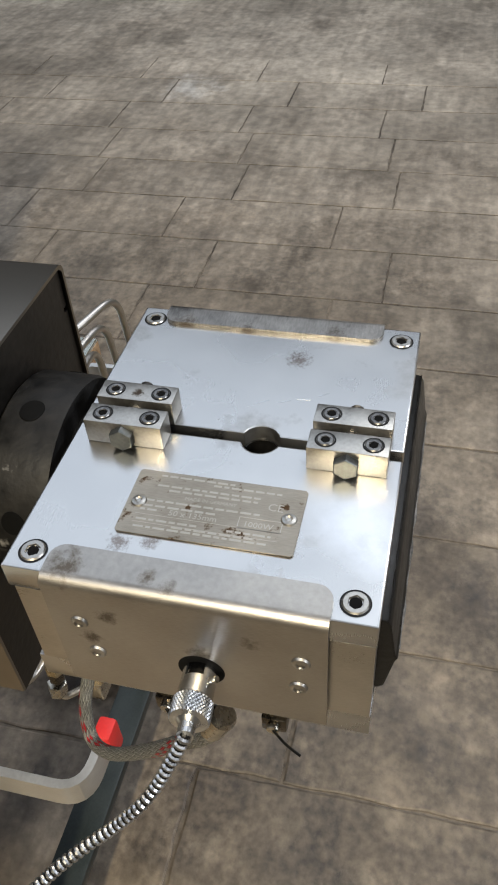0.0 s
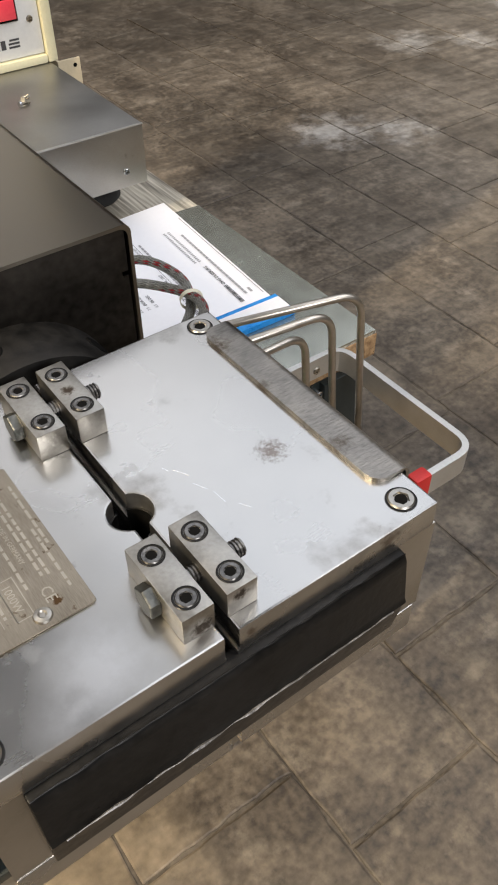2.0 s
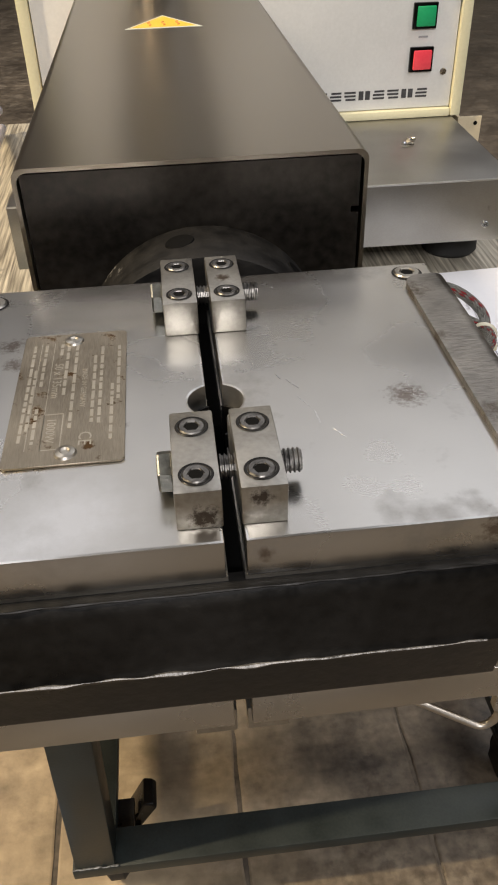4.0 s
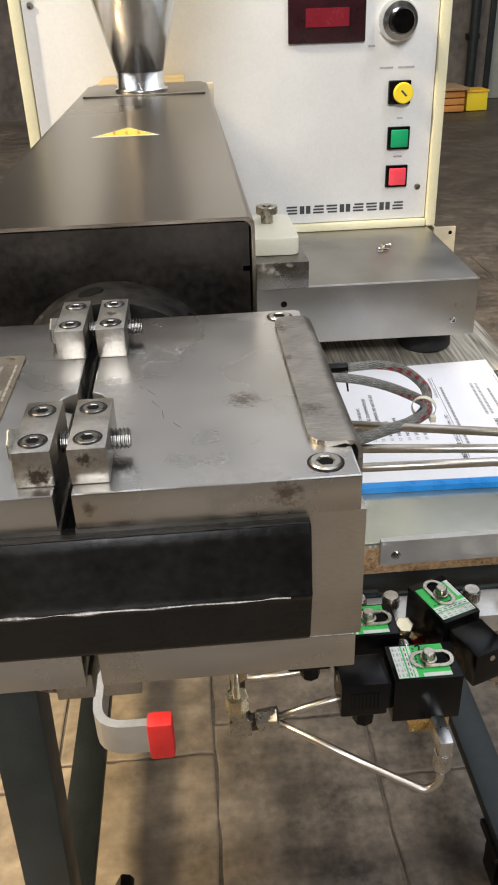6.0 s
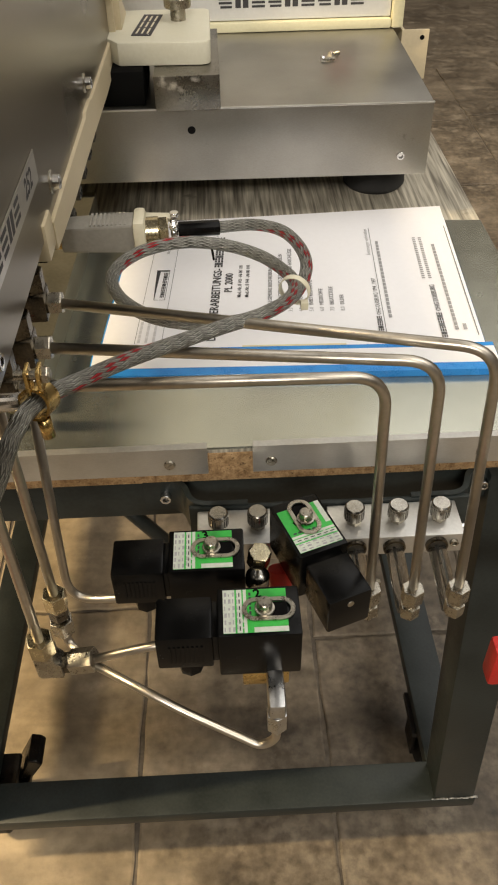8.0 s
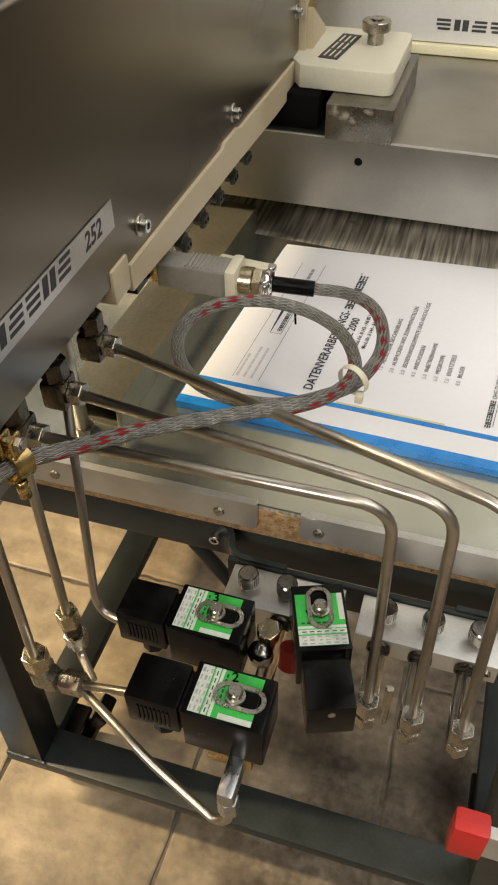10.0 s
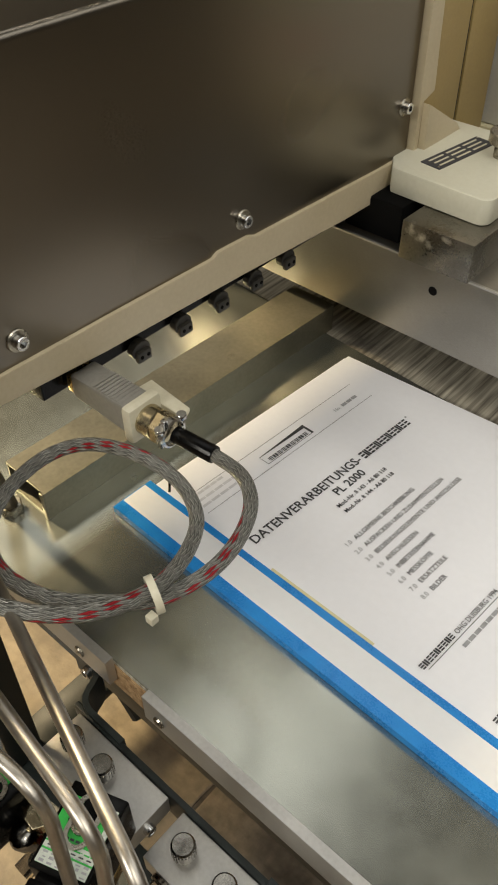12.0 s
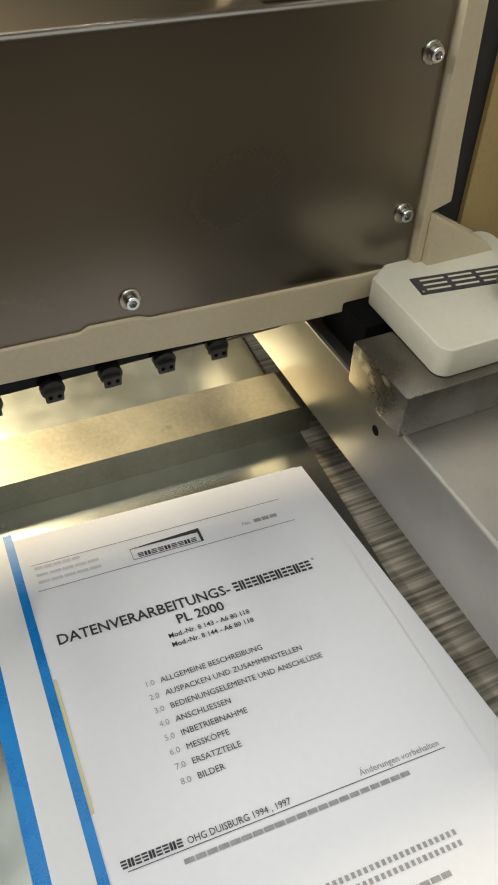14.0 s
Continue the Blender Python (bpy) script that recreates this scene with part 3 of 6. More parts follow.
def floor_material(joints):
    """Worn concrete paving: brown-grey blotches, scuffs, pale spilt powder, painted light and shade, and far joints
    where no paver is laid.
    """
    m = surface("worn_concrete_paving" + ("_far" if joints else ""), (0.05, 0.039, 0.028), (0.17, 0.138, 0.1), (0.36, 0.66), 0, 6.0, 70, 0.9, (1, 1, 1), (0.235, 0.198, 0.15), 15, 0.53, (0.36, 0.64), 0.4, 0.2, 0.5, wave=0.008)
    n, l = m.node_tree.nodes, m.node_tree.links
    b = n["Principled BSDF"]
    geo = n.new("ShaderNodeNewGeometry")
    for node in list(n):
        if node.type == "TEX_NOISE":
            l.new(geo.outputs["Position"], node.inputs["Vector"])
    # wide pale patches paint more light onto the far floor
    tint_patch(m, ((4.4, 2.2, 0, 2.6), (3.4, 0.7, 0, 2.6), (2.0, -1.2, 0, 2.0)), (0.4, 0.35, 0.28), 4.0, 0.85, 0.06, 0.5)
    # warm pale patch: lamp light on the west floor, put into the colour
    tint_patch(m, ((-0.6, 0.8, 0, 1.1), (-0.3, 0.4, 0, 0.5)), (0.42, 0.33, 0.215), 6.0, 0.85, 0.1, 0.4)
    # north floor darkened in colour, in place of shade
    tint_patch(m, ((2.2, 5.5, 0, 3.6), (3.2, 7.5, 0, 3.0)), (0.045, 0.036, 0.026), 2.5, 0.65, 0.06, 0.32)
    # spilt powder, then random dark and pale blotches
    tint_patch(m, ((1.75, 1.95, 0, 0.4), (1.95, 1.8, 0, 0.3), (2.6, 2.45, 0, 0.4), (2.85, 2.3, 0, 0.3), (3.4, 2.5, 0, 0.4), (3.0, 1.1, 0, 0.4)), (0.52, 0.49, 0.44), 11.0, 0.7, 0.3, 0.5)
    tint_patch(m, ((0, 0, 0, 60.0),), (0.035, 0.026, 0.018), 2.3, 0.55, 0.5, 0.66)
    tint_patch(m, ((0, 0, 0, 60.0),), (0.19, 0.155, 0.115), 3.7, 0.45, 0.53, 0.7)
    out = b.inputs["Base Color"].links[0].from_socket
    # trodden grain: fine mottling, and streaks along the traffic
    for size, stretch, turn, low, high in ((1.7, (1, 1, 1), 0.0, 0.74, 1.24), (26.0, (1, 1, 1), 0.0, 0.8, 1.18), (4.0, (1, 7, 1), 0.9, 0.86, 1.17)):
        mp = n.new("ShaderNodeMapping")
        mp.inputs["Rotation"].default_value = (0, 0, turn)
        mp.inputs["Scale"].default_value = stretch
        l.new(geo.outputs["Position"], mp.inputs["Vector"])
        tx = n.new("ShaderNodeTexNoise")
        tx.inputs["Scale"].default_value = size
        tx.inputs["Detail"].default_value = 4.0
        l.new(mp.outputs["Vector"], tx.inputs["Vector"])
        mr = n.new("ShaderNodeMapRange")
        mr.inputs["From Min"].default_value, mr.inputs["From Max"].default_value = 0.34, 0.66
        mr.inputs["To Min"].default_value, mr.inputs["To Max"].default_value = low, high
        l.new(tx.outputs["Fac"], mr.inputs["Value"])
        sc = n.new("ShaderNodeVectorMath")
        sc.operation = "SCALE"
        l.new(out, sc.inputs[0])
        l.new(mr.outputs["Result"], sc.inputs["Scale"])
        out = sc.outputs["Vector"]
    if joints:
        br = n.new("ShaderNodeTexBrick")
        br.inputs["Scale"].default_value = 1.0
        br.inputs["Brick Width"].default_value, br.inputs["Row Height"].default_value, br.inputs["Mortar Size"].default_value = 0.524, 0.262, 0.003
        mp = n.new("ShaderNodeMapping")
        mp.inputs["Rotation"].default_value = (0, 0, radians(90))
        l.new(geo.outputs["Position"], mp.inputs["Vector"])
        l.new(mp.outputs["Vector"], br.inputs["Vector"])
        m2 = n.new("ShaderNodeMix")
        m2.data_type = "RGBA"
        m2.inputs["B"].default_value = (0.1, 0.086, 0.066, 1)
        half = n.new("ShaderNodeMath")
        half.operation = "MULTIPLY"
        half.inputs[1].default_value = 0.12
        l.new(br.outputs["Fac"], half.inputs[0])
        l.new(half.outputs[0], m2.inputs["Factor"])
        l.new(out, m2.inputs["A"])
        out = m2.outputs["Result"]
    l.new(out, b.inputs["Base Color"])
    return m


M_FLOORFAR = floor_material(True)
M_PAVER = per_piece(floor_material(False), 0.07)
M_JOINT = surface("joint_dirt", (0.03, 0.024, 0.018), (0.17, 0.14, 0.105), (0.8, 0.9), 0, 6, 80, 0.3)

# ---- the hall ----
floor = tagged(link("floor", box(-9.5, 9.5, -11.5, 9.5, -0.15, -0.006), M_FLOORFAR), "worn brown-grey concrete paving floor with dusty pale stains and painted light", "floor", kind="structure")
WALL_X, WALL_Y0, WALL_Y1, ROOF_Z = 9.0, -11.0, 9.0, 6.5
tagged(link("wall_west", box(-WALL_X - 0.2, -WALL_X, WALL_Y0, WALL_Y1, -0.01, ROOF_Z), M_ROOM), "dusty plaster hall wall", "wall", kind="structure")
tagged(link("wall_east", box(WALL_X, WALL_X + 0.2, WALL_Y0, WALL_Y1, -0.01, ROOF_Z), M_ROOM), "dusty plaster hall wall", "wall", kind="structure")
tagged(link("wall_south", box(-WALL_X - 0.2, WALL_X + 0.2, WALL_Y0 - 0.2, WALL_Y0, -0.01, ROOF_Z), M_ROOM), "dusty plaster hall wall", "wall", kind="structure")
wall_n = tagged(link("wall_north", box(-WALL_X - 0.2, 3.22, WALL_Y1, WALL_Y1 + 0.3, -0.01, ROOF_Z), M_WALLB), "old dark brick hall wall", "wall", kind="structure")
part("wall_part", box(4.3, WALL_X + 0.2, WALL_Y1, WALL_Y1 + 0.3, -0.01, ROOF_Z), M_WALLB, wall_n)
part("lintel", box(3.22, 4.3, WALL_Y1, WALL_Y1 + 0.3, 2.1, ROOF_Z), M_WALLB, wall_n)
tagged(link("ceiling", box(-WALL_X - 0.2, WALL_X + 0.2, WALL_Y0 - 0.2, WALL_Y1 + 0.3, ROOF_Z, ROOF_Z + 0.15), M_ROOF), "grey sheet roof of the hall", "ceiling", kind="structure")
door = tagged(link("door_1", box(3.26, 4.26, 9.06, 9.12, 0.0, 2.06, 0.004), M_DOOR), "pale grey-green steel door in the brick wall", "door", kind="structure")
part("door_frame", box(3.2, 3.26, 8.97, 9.3, 0.0, 2.1, 0.003, box(4.26, 4.32, 8.97, 9.3, 0.0, 2.1, 0.003)), M_FRAME, door)
part("door_handle", rod((3.36, 9.0, 1.0), (3.5, 9.0, 1.0), 0.014, bm=rod((3.36, 9.07, 1.0), (3.36, 8.99, 1.0), 0.012)), M_IRON, door)
post = thing("wall_pipe", 3.02, 8.9, 0, "dark upright pipe fixed beside the door", "pipe")
part("pipe", rod((3.02, 8.9, 0), (3.02, 8.9, 4.0), 0.05), M_FRAME, post)
for pz in (0.6, 2.2):
    part("bracket", box(2.96, 3.08, 8.88, 9.0, pz, pz + 0.05, 0.004), M_IRON, post)
crate = thing("crate", 2.5, 8.3, 0, "orange wooden crate with pale lid near the brick wall", "crate")
for k in range(3):
    part("board", box(2.15, 2.72, 8.1, 8.5, 0.005 + k * 0.065, 0.06 + k * 0.065, 0.004), M_CRATE, crate)
part("lid", box(2.12, 2.75, 8.06, 8.54, 0.2, 0.225, 0.004), M_CHIP, crate)
ybox = thing("box", 2.86, 8.3, 0, "small yellow plastic box beside the crate", "box")
part("body", box(2.76, 2.97, 8.15, 8.4, 0.0, 0.17, 0.01), M_YKNOB, ybox)
part("rim", box(2.75, 2.98, 8.14, 8.41, 0.17, 0.19, 0.004), M_YELLOW, ybox)

# ---- bench ----
bench = thing("bench", 0.03, 0.85, 0, "wheeled slate-grey steel bench with grey oak laminate top", "bench")
# the unseen overhang west of the legs is added to shade the floor
part("tabletop", box(-0.606, 0.356, 0.345, 1.42, 0.673, 0.7, 0.001), M_CHIP, bench, "chipboard tabletop with raw front edge")
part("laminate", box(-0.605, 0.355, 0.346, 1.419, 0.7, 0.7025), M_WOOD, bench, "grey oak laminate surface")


def leg(x0, x1, y0):
    """A square tube that leans out a little towards its foot."""
    bm = box(x0, x0 + 0.048, y0, y0 + 0.045, 0.126, 0.673, 0.002)
    for v in bm.verts:
        v.co.x += (x1 - x0) * (0.673 - v.co.z) / 0.547
    return bm


for ly in (0.337, 1.345):
    part("leg", leg(-0.245, -0.264, ly), M_FRAME, bench)
    part("leg", leg(0.281, 0.316, ly), M_FRAME, bench)
    part("bottom_rail", box(-0.268, 0.366, ly - 0.002, ly + 0.047, 0.106, 0.126, 0.002), M_FRAME, bench)
    part("top_rail", box(-0.197, 0.281, ly + 0.014, ly + 0.044, 0.632, 0.673, 0.002), M_FRAME, bench)
    for wx0, wx1 in ((0.313, 0.368), (-0.266, -0.212)):
        bead = [Vector((x, ly - 0.001 + 0.0008 * noise.noise((x * 300, ly, 0)), 0.1275 + 0.0012 * noise.noise((x * 240, 2, ly)))) for x in np.linspace(wx0, wx1, 24)]
        part("weld_seam", tube(bead, 0.0016, 6, radii=[0.0012 + 0.0009 * noise.noise((k * 0.7, ly, 1)) for k in range(24)]), M_BEAD, bench, "bright rough weld bead")
for lx in (-0.264, 0.316):
    part("side_rail", box(lx, lx + 0.048, 0.384, 1.343, 0.106, 0.126, 0.002), M_FRAME, bench)
for cx, cy in ((-0.225, 0.402), (0.341, 0.46), (-0.225, 1.3), (0.341, 1.3)):
    wheel = part("castor", lathe([(0, -0.014), (0.034, -0.014), (0.04, -0.009), (0.04, 0.009), (0.034, 0.014), (0, 0.014)], (cx, cy, 0.04), (1, 0, 0)), M_RUBBER, bench, "black rubber castor wheel")
    part("fork", box(cx - 0.022, cx - 0.0175, cy - 0.018, cy + 0.018, 0.026, 0.098, 0.001, box(cx + 0.0175, cx + 0.022, cy - 0.018, cy + 0.018, 0.026, 0.098, 0.001, box(cx - 0.03, cx + 0.03, cy - 0.03, cy + 0.03, 0.096, 0.106, 0.001))), M_IRON, wheel)
    if cx < 0:
        part("brake_lever", prism([(cx + 0.016, 0.062), (cx + 0.03, 0.054), (cx + 0.06, 0.106), (cx + 0.055, 0.115), (cx + 0.043, 0.118)], "y", cy + 0.012, cy + 0.05, bevel=0.003, bm=box(cx + 0.018, cx + 0.034, cy, cy + 0.04, 0.046, 0.064, 0.002)), M_BLACKP, wheel)


def flat_bar(points, height, thick, z):
    """A flat bar on edge, bent along points in plan."""
    pts = bent_line([(x, y, 0) for x, y in points], 0.02, 6)
    bm = bmesh.new()
    rows = []
    for i, p in enumerate(pts):
        d = (pts[min(i + 1, len(pts) - 1)] - pts[max(i - 1, 0)]).normalized()
        s = Vector((-d.y, d.x, 0)) * thick / 2
        rows.append([bm.verts.new((p + s) + Vector((0, 0, z))), bm.verts.new((p - s) + Vector((0, 0, z))), bm.verts.new((p - s) + Vector((0, 0, z + height))), bm.verts.new((p + s) + Vector((0, 0, z + height)))])
    for a, b in zip(rows, rows[1:]):
        for k in range(4):
            bm.faces.new((a[k], a[(k + 1) % 4], b[(k + 1) % 4], b[k]))
    bm.faces.new(rows[0][::-1])
    bm.faces.new(rows[-1])
    bmesh.ops.recalc_face_normals(bm, faces=bm.faces)
    return bm


for line, cap in ((((0.075, 0.3415), (-0.116, 0.3415), (-0.116, 0.17), (-0.07, 0.17)), (-0.083, -0.0665)), (((0.107, 0.3415), (0.302, 0.3415), (0.302, 0.168), (0.235, 0.168)), (0.229, 0.247))):
    bar = part("edge_bar", flat_bar(line, 0.0245, 0.006, 0.687), M_BAR, bench, "bent aluminium flat bar")
    c0, c1 = cap
    part("end_cap", box(c0, c1, 0.163, 0.176, 0.683, 0.7145, 0.003), M_RED, bar, "red plastic end cap")
for sx in (0.048, 0.12, 0.27, -0.08):
    part("screw", lathe([(0, 0.0012), (0.0035, 0.001), (0.0042, 0), (0.0042, -0.001)], (sx, 0.338, 0.697), (0, -1, 0), 16, slab(axes((sx, 0.3367, 0.697), (1, 0, 1), (-1, 0, 1)), -0.002, 0.002, -0.0005, 0.0005, 0.0004)), M_NICKEL, bench, "cross-head screw")

sheet = tagged(link("metal_sheet", prism([(-0.298, 0.347), (0.354, 0.346), (0.354, 0.669), (-0.298, 0.719)], "z", 0.7027, 0.7047), M_ZINC), "scuffed galvanized steel sheet lying on the bench", "metal sheet")

# ---- heated die block ----
die = thing("die_block", -0.071, 0.058, 0.93, "split steel heating block with black heater and clamps on extruder", "die block")
SX, SW = -0.0727, 0.0024
HC, HR = (SX, 0.048), 0.0077


def half_plate(side):
    """One half of the top plate: an outline with a half round at the middle of the slot."""
    edge = SX + side * SW
    a0 = math.asin(SW / HR)
    arc = [(HC[0] + side * HR * math.sin(a), HC[1] - HR * math.cos(a)) for a in np.linspace(a0, math.pi - a0, 12)]
    far = 0.009 if side > 0 else -0.1505
    return [(edge, -0.008)] + arc + [(edge, 0.1235), (far, 0.1235), (far, -0.008)]


for side in (-1, 1):
    part("top_plate", prism(half_plate(side), "z", 0.9885, 1.0, bevel=0.0007), M_PLATE, die)
    part("bottom_plate", prism(half_plate(side), "z", 0.929, 0.9425, bevel=0.0007), M_PLATE, die)
# dark floor stands in for the shade deep in the slot
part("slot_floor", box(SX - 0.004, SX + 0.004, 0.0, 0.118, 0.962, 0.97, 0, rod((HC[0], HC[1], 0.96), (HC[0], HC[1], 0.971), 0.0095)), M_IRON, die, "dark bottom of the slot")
for side in (-1, 1):
    x0, x1 = (-0.1505, SX - 0.0012) if side < 0 else (SX + 0.0012, 0.0105)
    inner = SX + side * 0.002
    a0 = math.asin(0.002 / HR)
    arc = [(HC[0] + side * HR * math.sin(a), HC[1] - HR * math.cos(a)) for a in np.linspace(a0, math.pi - a0, 12)]
    far = x0 if side < 0 else x1
    part("core", prism([(inner, -0.0076)] + arc + [(inner, 0.121), (far, 0.121), (far, -0.0076)], "z", 0.9425, 0.9885), M_EDGE, die)
    # dark liner puts the bore's shade into its wall
    bore = prism([(HC[0] + (p[0] - HC[0]) * k, HC[1] + (p[1] - HC[1]) * k) for k, run in ((0.985, arc), (0.9, arc[::-1])) for p in run], "z", 0.95, 0.993)
    part("bore_liner", bore, M_IRON, die, "dark liner in place of shade in the bore")
# black boxes fill the slot in place of its shade
part("slot_dark_fill", box(SX - 0.0019, SX + 0.0019, -0.006, 0.0385, 0.944, 0.984, 0, box(SX - 0.0019, SX + 0.0019, 0.0575, 0.12, 0.944, 0.984)), M_HOLE, die, "black filler darkening the slot between the halves")
HEAT = [(-0.005, 0.9875), (-0.0105, 0.9868), (-0.0118, 0.984), (-0.0142, 0.9665), (-0.0152, 0.9648), (-0.0142, 0.963), (-0.0112, 0.9455), (-0.009, 0.943), (-0.005, 0.943)]
heater = part("heater", prism(HEAT, "x", -0.1385, -0.0055, bevel=0.0009), M_IRON, die, "scaled black heater strip")
seam = [Vector((x, -0.0152 - 0.0004 * noise.noise((x * 160, 0, 0)), 0.9648 + 0.0003 * noise.noise((x * 90, 3, 0)))) for x in np.linspace(-0.134, -0.012, 60)]
part("weld_seam", tube(seam, 0.0005, 6, radii=[max(0.0001, 0.00032 + 0.0006 * noise.noise((k * 0.21, 5, 1))) for k in range(len(seam))]), M_SEAM, heater, "ragged bright seam")
crust = [Vector((x, -0.0106 - 0.0003 * noise.noise((x * 140, 7, 0)), 0.9873 + 0.0003 * noise.noise((x * 110, 9, 0)))) for x in np.linspace(-0.138, -0.006, 70)]
part("crust", tube(crust, 0.0009, 6, radii=[max(0.00015, 0.0003 + 0.0004 * noise.noise((k * 0.3, 2, 8))) for k in range(len(crust))]), M_IRON, heater, "crumbled upper edge")


def cover(side):
    """A sheet bent over the block's side and onto the plate."""
    if side < 0:
        y0, y1, xs, xl = 0.0075, 0.1075, -0.1545, -0.1385
    else:
        y0, y1, xs, xl = 0.0085, 0.111, 0.0125, -0.003
    s = -side
    lip_r = 0.006
    path, inset = [], []
    for k in range(6):
        a = math.pi / 2 * k / 5
        path.append((xl + side * lip_r * (1 - math.cos(a)), 1.0019))
        inset.append(lip_r * (1 - math.sin(a)))
    for k in range(7):
        a = math.pi / 2 * k / 6
        path.append((xs + s * (0.0045 - 0.0045 * math.sin(a)), 0.9974 + 0.0045 * math.cos(a)))
        inset.append(0.0)
    path.append((xs, 0.938))
    inset.append(0.0)
    bm = bmesh.new()
    rows = []
    for i, ((ax, az), d) in enumerate(zip(path, inset)):
        flat = i < 6
        bx, bz = (ax, az - 0.0019) if flat else (ax + s * 0.0014, az - 0.0012 if i < 9 else az)
        rows.append([bm.verts.new((ax, y0 + d, az)), bm.verts.new((ax, y1 - d, az)), bm.verts.new((bx, y1 - d, bz)), bm.verts.new((bx, y0 + d, bz))])
    for a, b in zip(rows, rows[1:]):
        for k in range(4):
            bm.faces.new((a[k], a[(k + 1) % 4], b[(k + 1) % 4], b[k]))
    bm.faces.new(rows[0][::-1])
    bm.faces.new(rows[-1])
    bmesh.ops.recalc_face_normals(bm, faces=bm.faces)
    return bm


cov = part("side_cover", cover(-1), M_COVER, die, "bent brushed sheet cover")
for ry, rz in ((0.0165, 0.978), (0.0965, 0.979), (0.0175, 0.962), (0.093, 0.961)):
    part("rivet", lathe([(0.0013, 0.0006), (0.0018, 0.0011), (0.003, 0.0008), (0.0034, 0), (0.0034, -0.0005)], (-0.1546, ry, rz), (-1, 0, 0), 18, rod((-0.1546, ry, rz), (-0.1551, ry, rz), 0.0013, seg=10)), M_CLAMP, cov)
cov2 = part("side_cover", cover(1), M_LIP, die, "dull stained sheet cover")
for cx, cy in ((-0.1425, 0.1145), (-0.1425, 0.0005), (0.0, 0.116), (0.0, 0.0)):
    bolt = part("corner_screw", socket_head((cx, cy, 1.0008), (0, 0, 1), 0.0046, 0.006), M_CLAMP, die, "socket-head screw in a counterbore")
    # black disc and flush dark ring put shade into socket and counterbore
    part("socket", rod((cx, cy, 0.9982), (cx, cy, 1.0003), 0.0022, seg=12), M_HOLE, bolt)
    part("counterbore", lathe([(0.0046, 0.0003), (0.005, 0.0003), (0.0053, 0.0002)], (cx, cy, 1.0), (0, 0, 1), 28), M_IRON, bolt)
for y0, y1 in ((0.0845, 0.1165), (-0.003, 0.0275)):
    ym = (y0 + y1) / 2
    for x0, x1 in ((-0.0854, -0.0748), (-0.0706, -0.06)):
        cl = part("clamp", box(x0, x1, y0, y1, 1.0, 1.0112, 0.0005), M_CLAMP, die, "small machined clamp bar")
        for sy in (y0 + 0.006, y1 - 0.0065):
            part("clamp_screw", socket_head(((x0 + x1) / 2, sy, 1.0116), (0, 0, 1), 0.0033, 0.002), M_SCREW, cl)
            # disc and ring again: recess shade given as dark colour
            part("socket", rod(((x0 + x1) / 2, sy, 1.0098), ((x0 + x1) / 2, sy, 1.0113), 0.0017, seg=12), M_HOLE, cl)
            part("clamp_screw_ring", lathe([(0.0034, 0.0001), (0.0039, 0.00015), (0.0041, 0)], ((x0 + x1) / 2, sy, 1.0113), (0, 0, 1), 24), M_IRON, cl)
    hb = part("hex_bolt", hexagon((-0.0852, ym, 1.0053), (-1, 0, 0), 0.0052, 0.0038), M_BOLT, die, "dull plated hexagon bolt")
    line = [Vector((x, ym, 1.0053)) for x in np.linspace(-0.0742, -0.0545, 5)]
    part("thread", ridged(line, 0.0031, 0.0011, 0.0005), M_SCREW, hb)
    part("clamp", box(-0.0862, -0.0742, y0, y1, 0.919, 0.929, 0.0006, box(-0.0712, -0.0592, y0, y1, 0.919, 0.929, 0.0006)), M_CLAMP, die, "clamp bars under the block")
NP = axes((-0.1285, 0.0893, 1.0001), (0, -1, 0), (1, 0, 0))
plate = part("name_plate", prism([(-0.1285 + a * 0.031, 0.0893 - b * 0.0652) for a, b in ((0.03, 0), (0.97, 0), (1, 0.015), (1, 0.985), (0.97, 1), (0.03, 1), (0, 0.985), (0, 0.015))], "z", 1.0001, 1.0008), M_NAME, die, "stained etched name plate")
NT = NP @ Matrix.Translation((0, 0, 0.0007))
letters("plate_text", "50 x 135mm", 0.0036, NT @ Matrix.Translation((0.017, 0.0102, 0)), M_ETCH, plate, 0.00003)
letters("plate_text", "1000W", 0.0036, NT @ Matrix.Translation((0.045, 0.0102, 0)), M_ETCH, plate, 0.00003)
letters("plate_text", "CE", 0.005, NT @ Matrix.Translation((0.052, 0.019, 0)), M_ETCH, plate, 0.00003)
letters("plate_text", "MADE IN GERMANY", 0.0022, NT @ Matrix.Translation((0.021, 0.0185, 0)), M_ETCH, plate, 0.00003)
bars = bmesh.new()
for bx0, bx1, by in ((0.009, 0.05, 0.0235), (0.014, 0.048, 0.0215), (0.006, 0.03, 0.0065), (0.04, 0.056, 0.0065), (0.006, 0.055, 0.003), (0.006, 0.014, 0.0112), (0.006, 0.034, 0.0132), (0.006, 0.05, 0.0158), (0.03, 0.056, 0.0268), (0.02, 0.05, 0.0045), (0.009, 0.038, 0.0285)):
    wx = bx0
    while wx < bx1 - 0.001:
        wide = min(0.0016 + 0.0028 * abs(math.sin(wx * 4100.0 + by * 900.0)), bx1 - wx)
        slab(NT, wx, wx + wide, by, by + 0.0009, 0.00004, bars)
        wx += wide + 0.0009
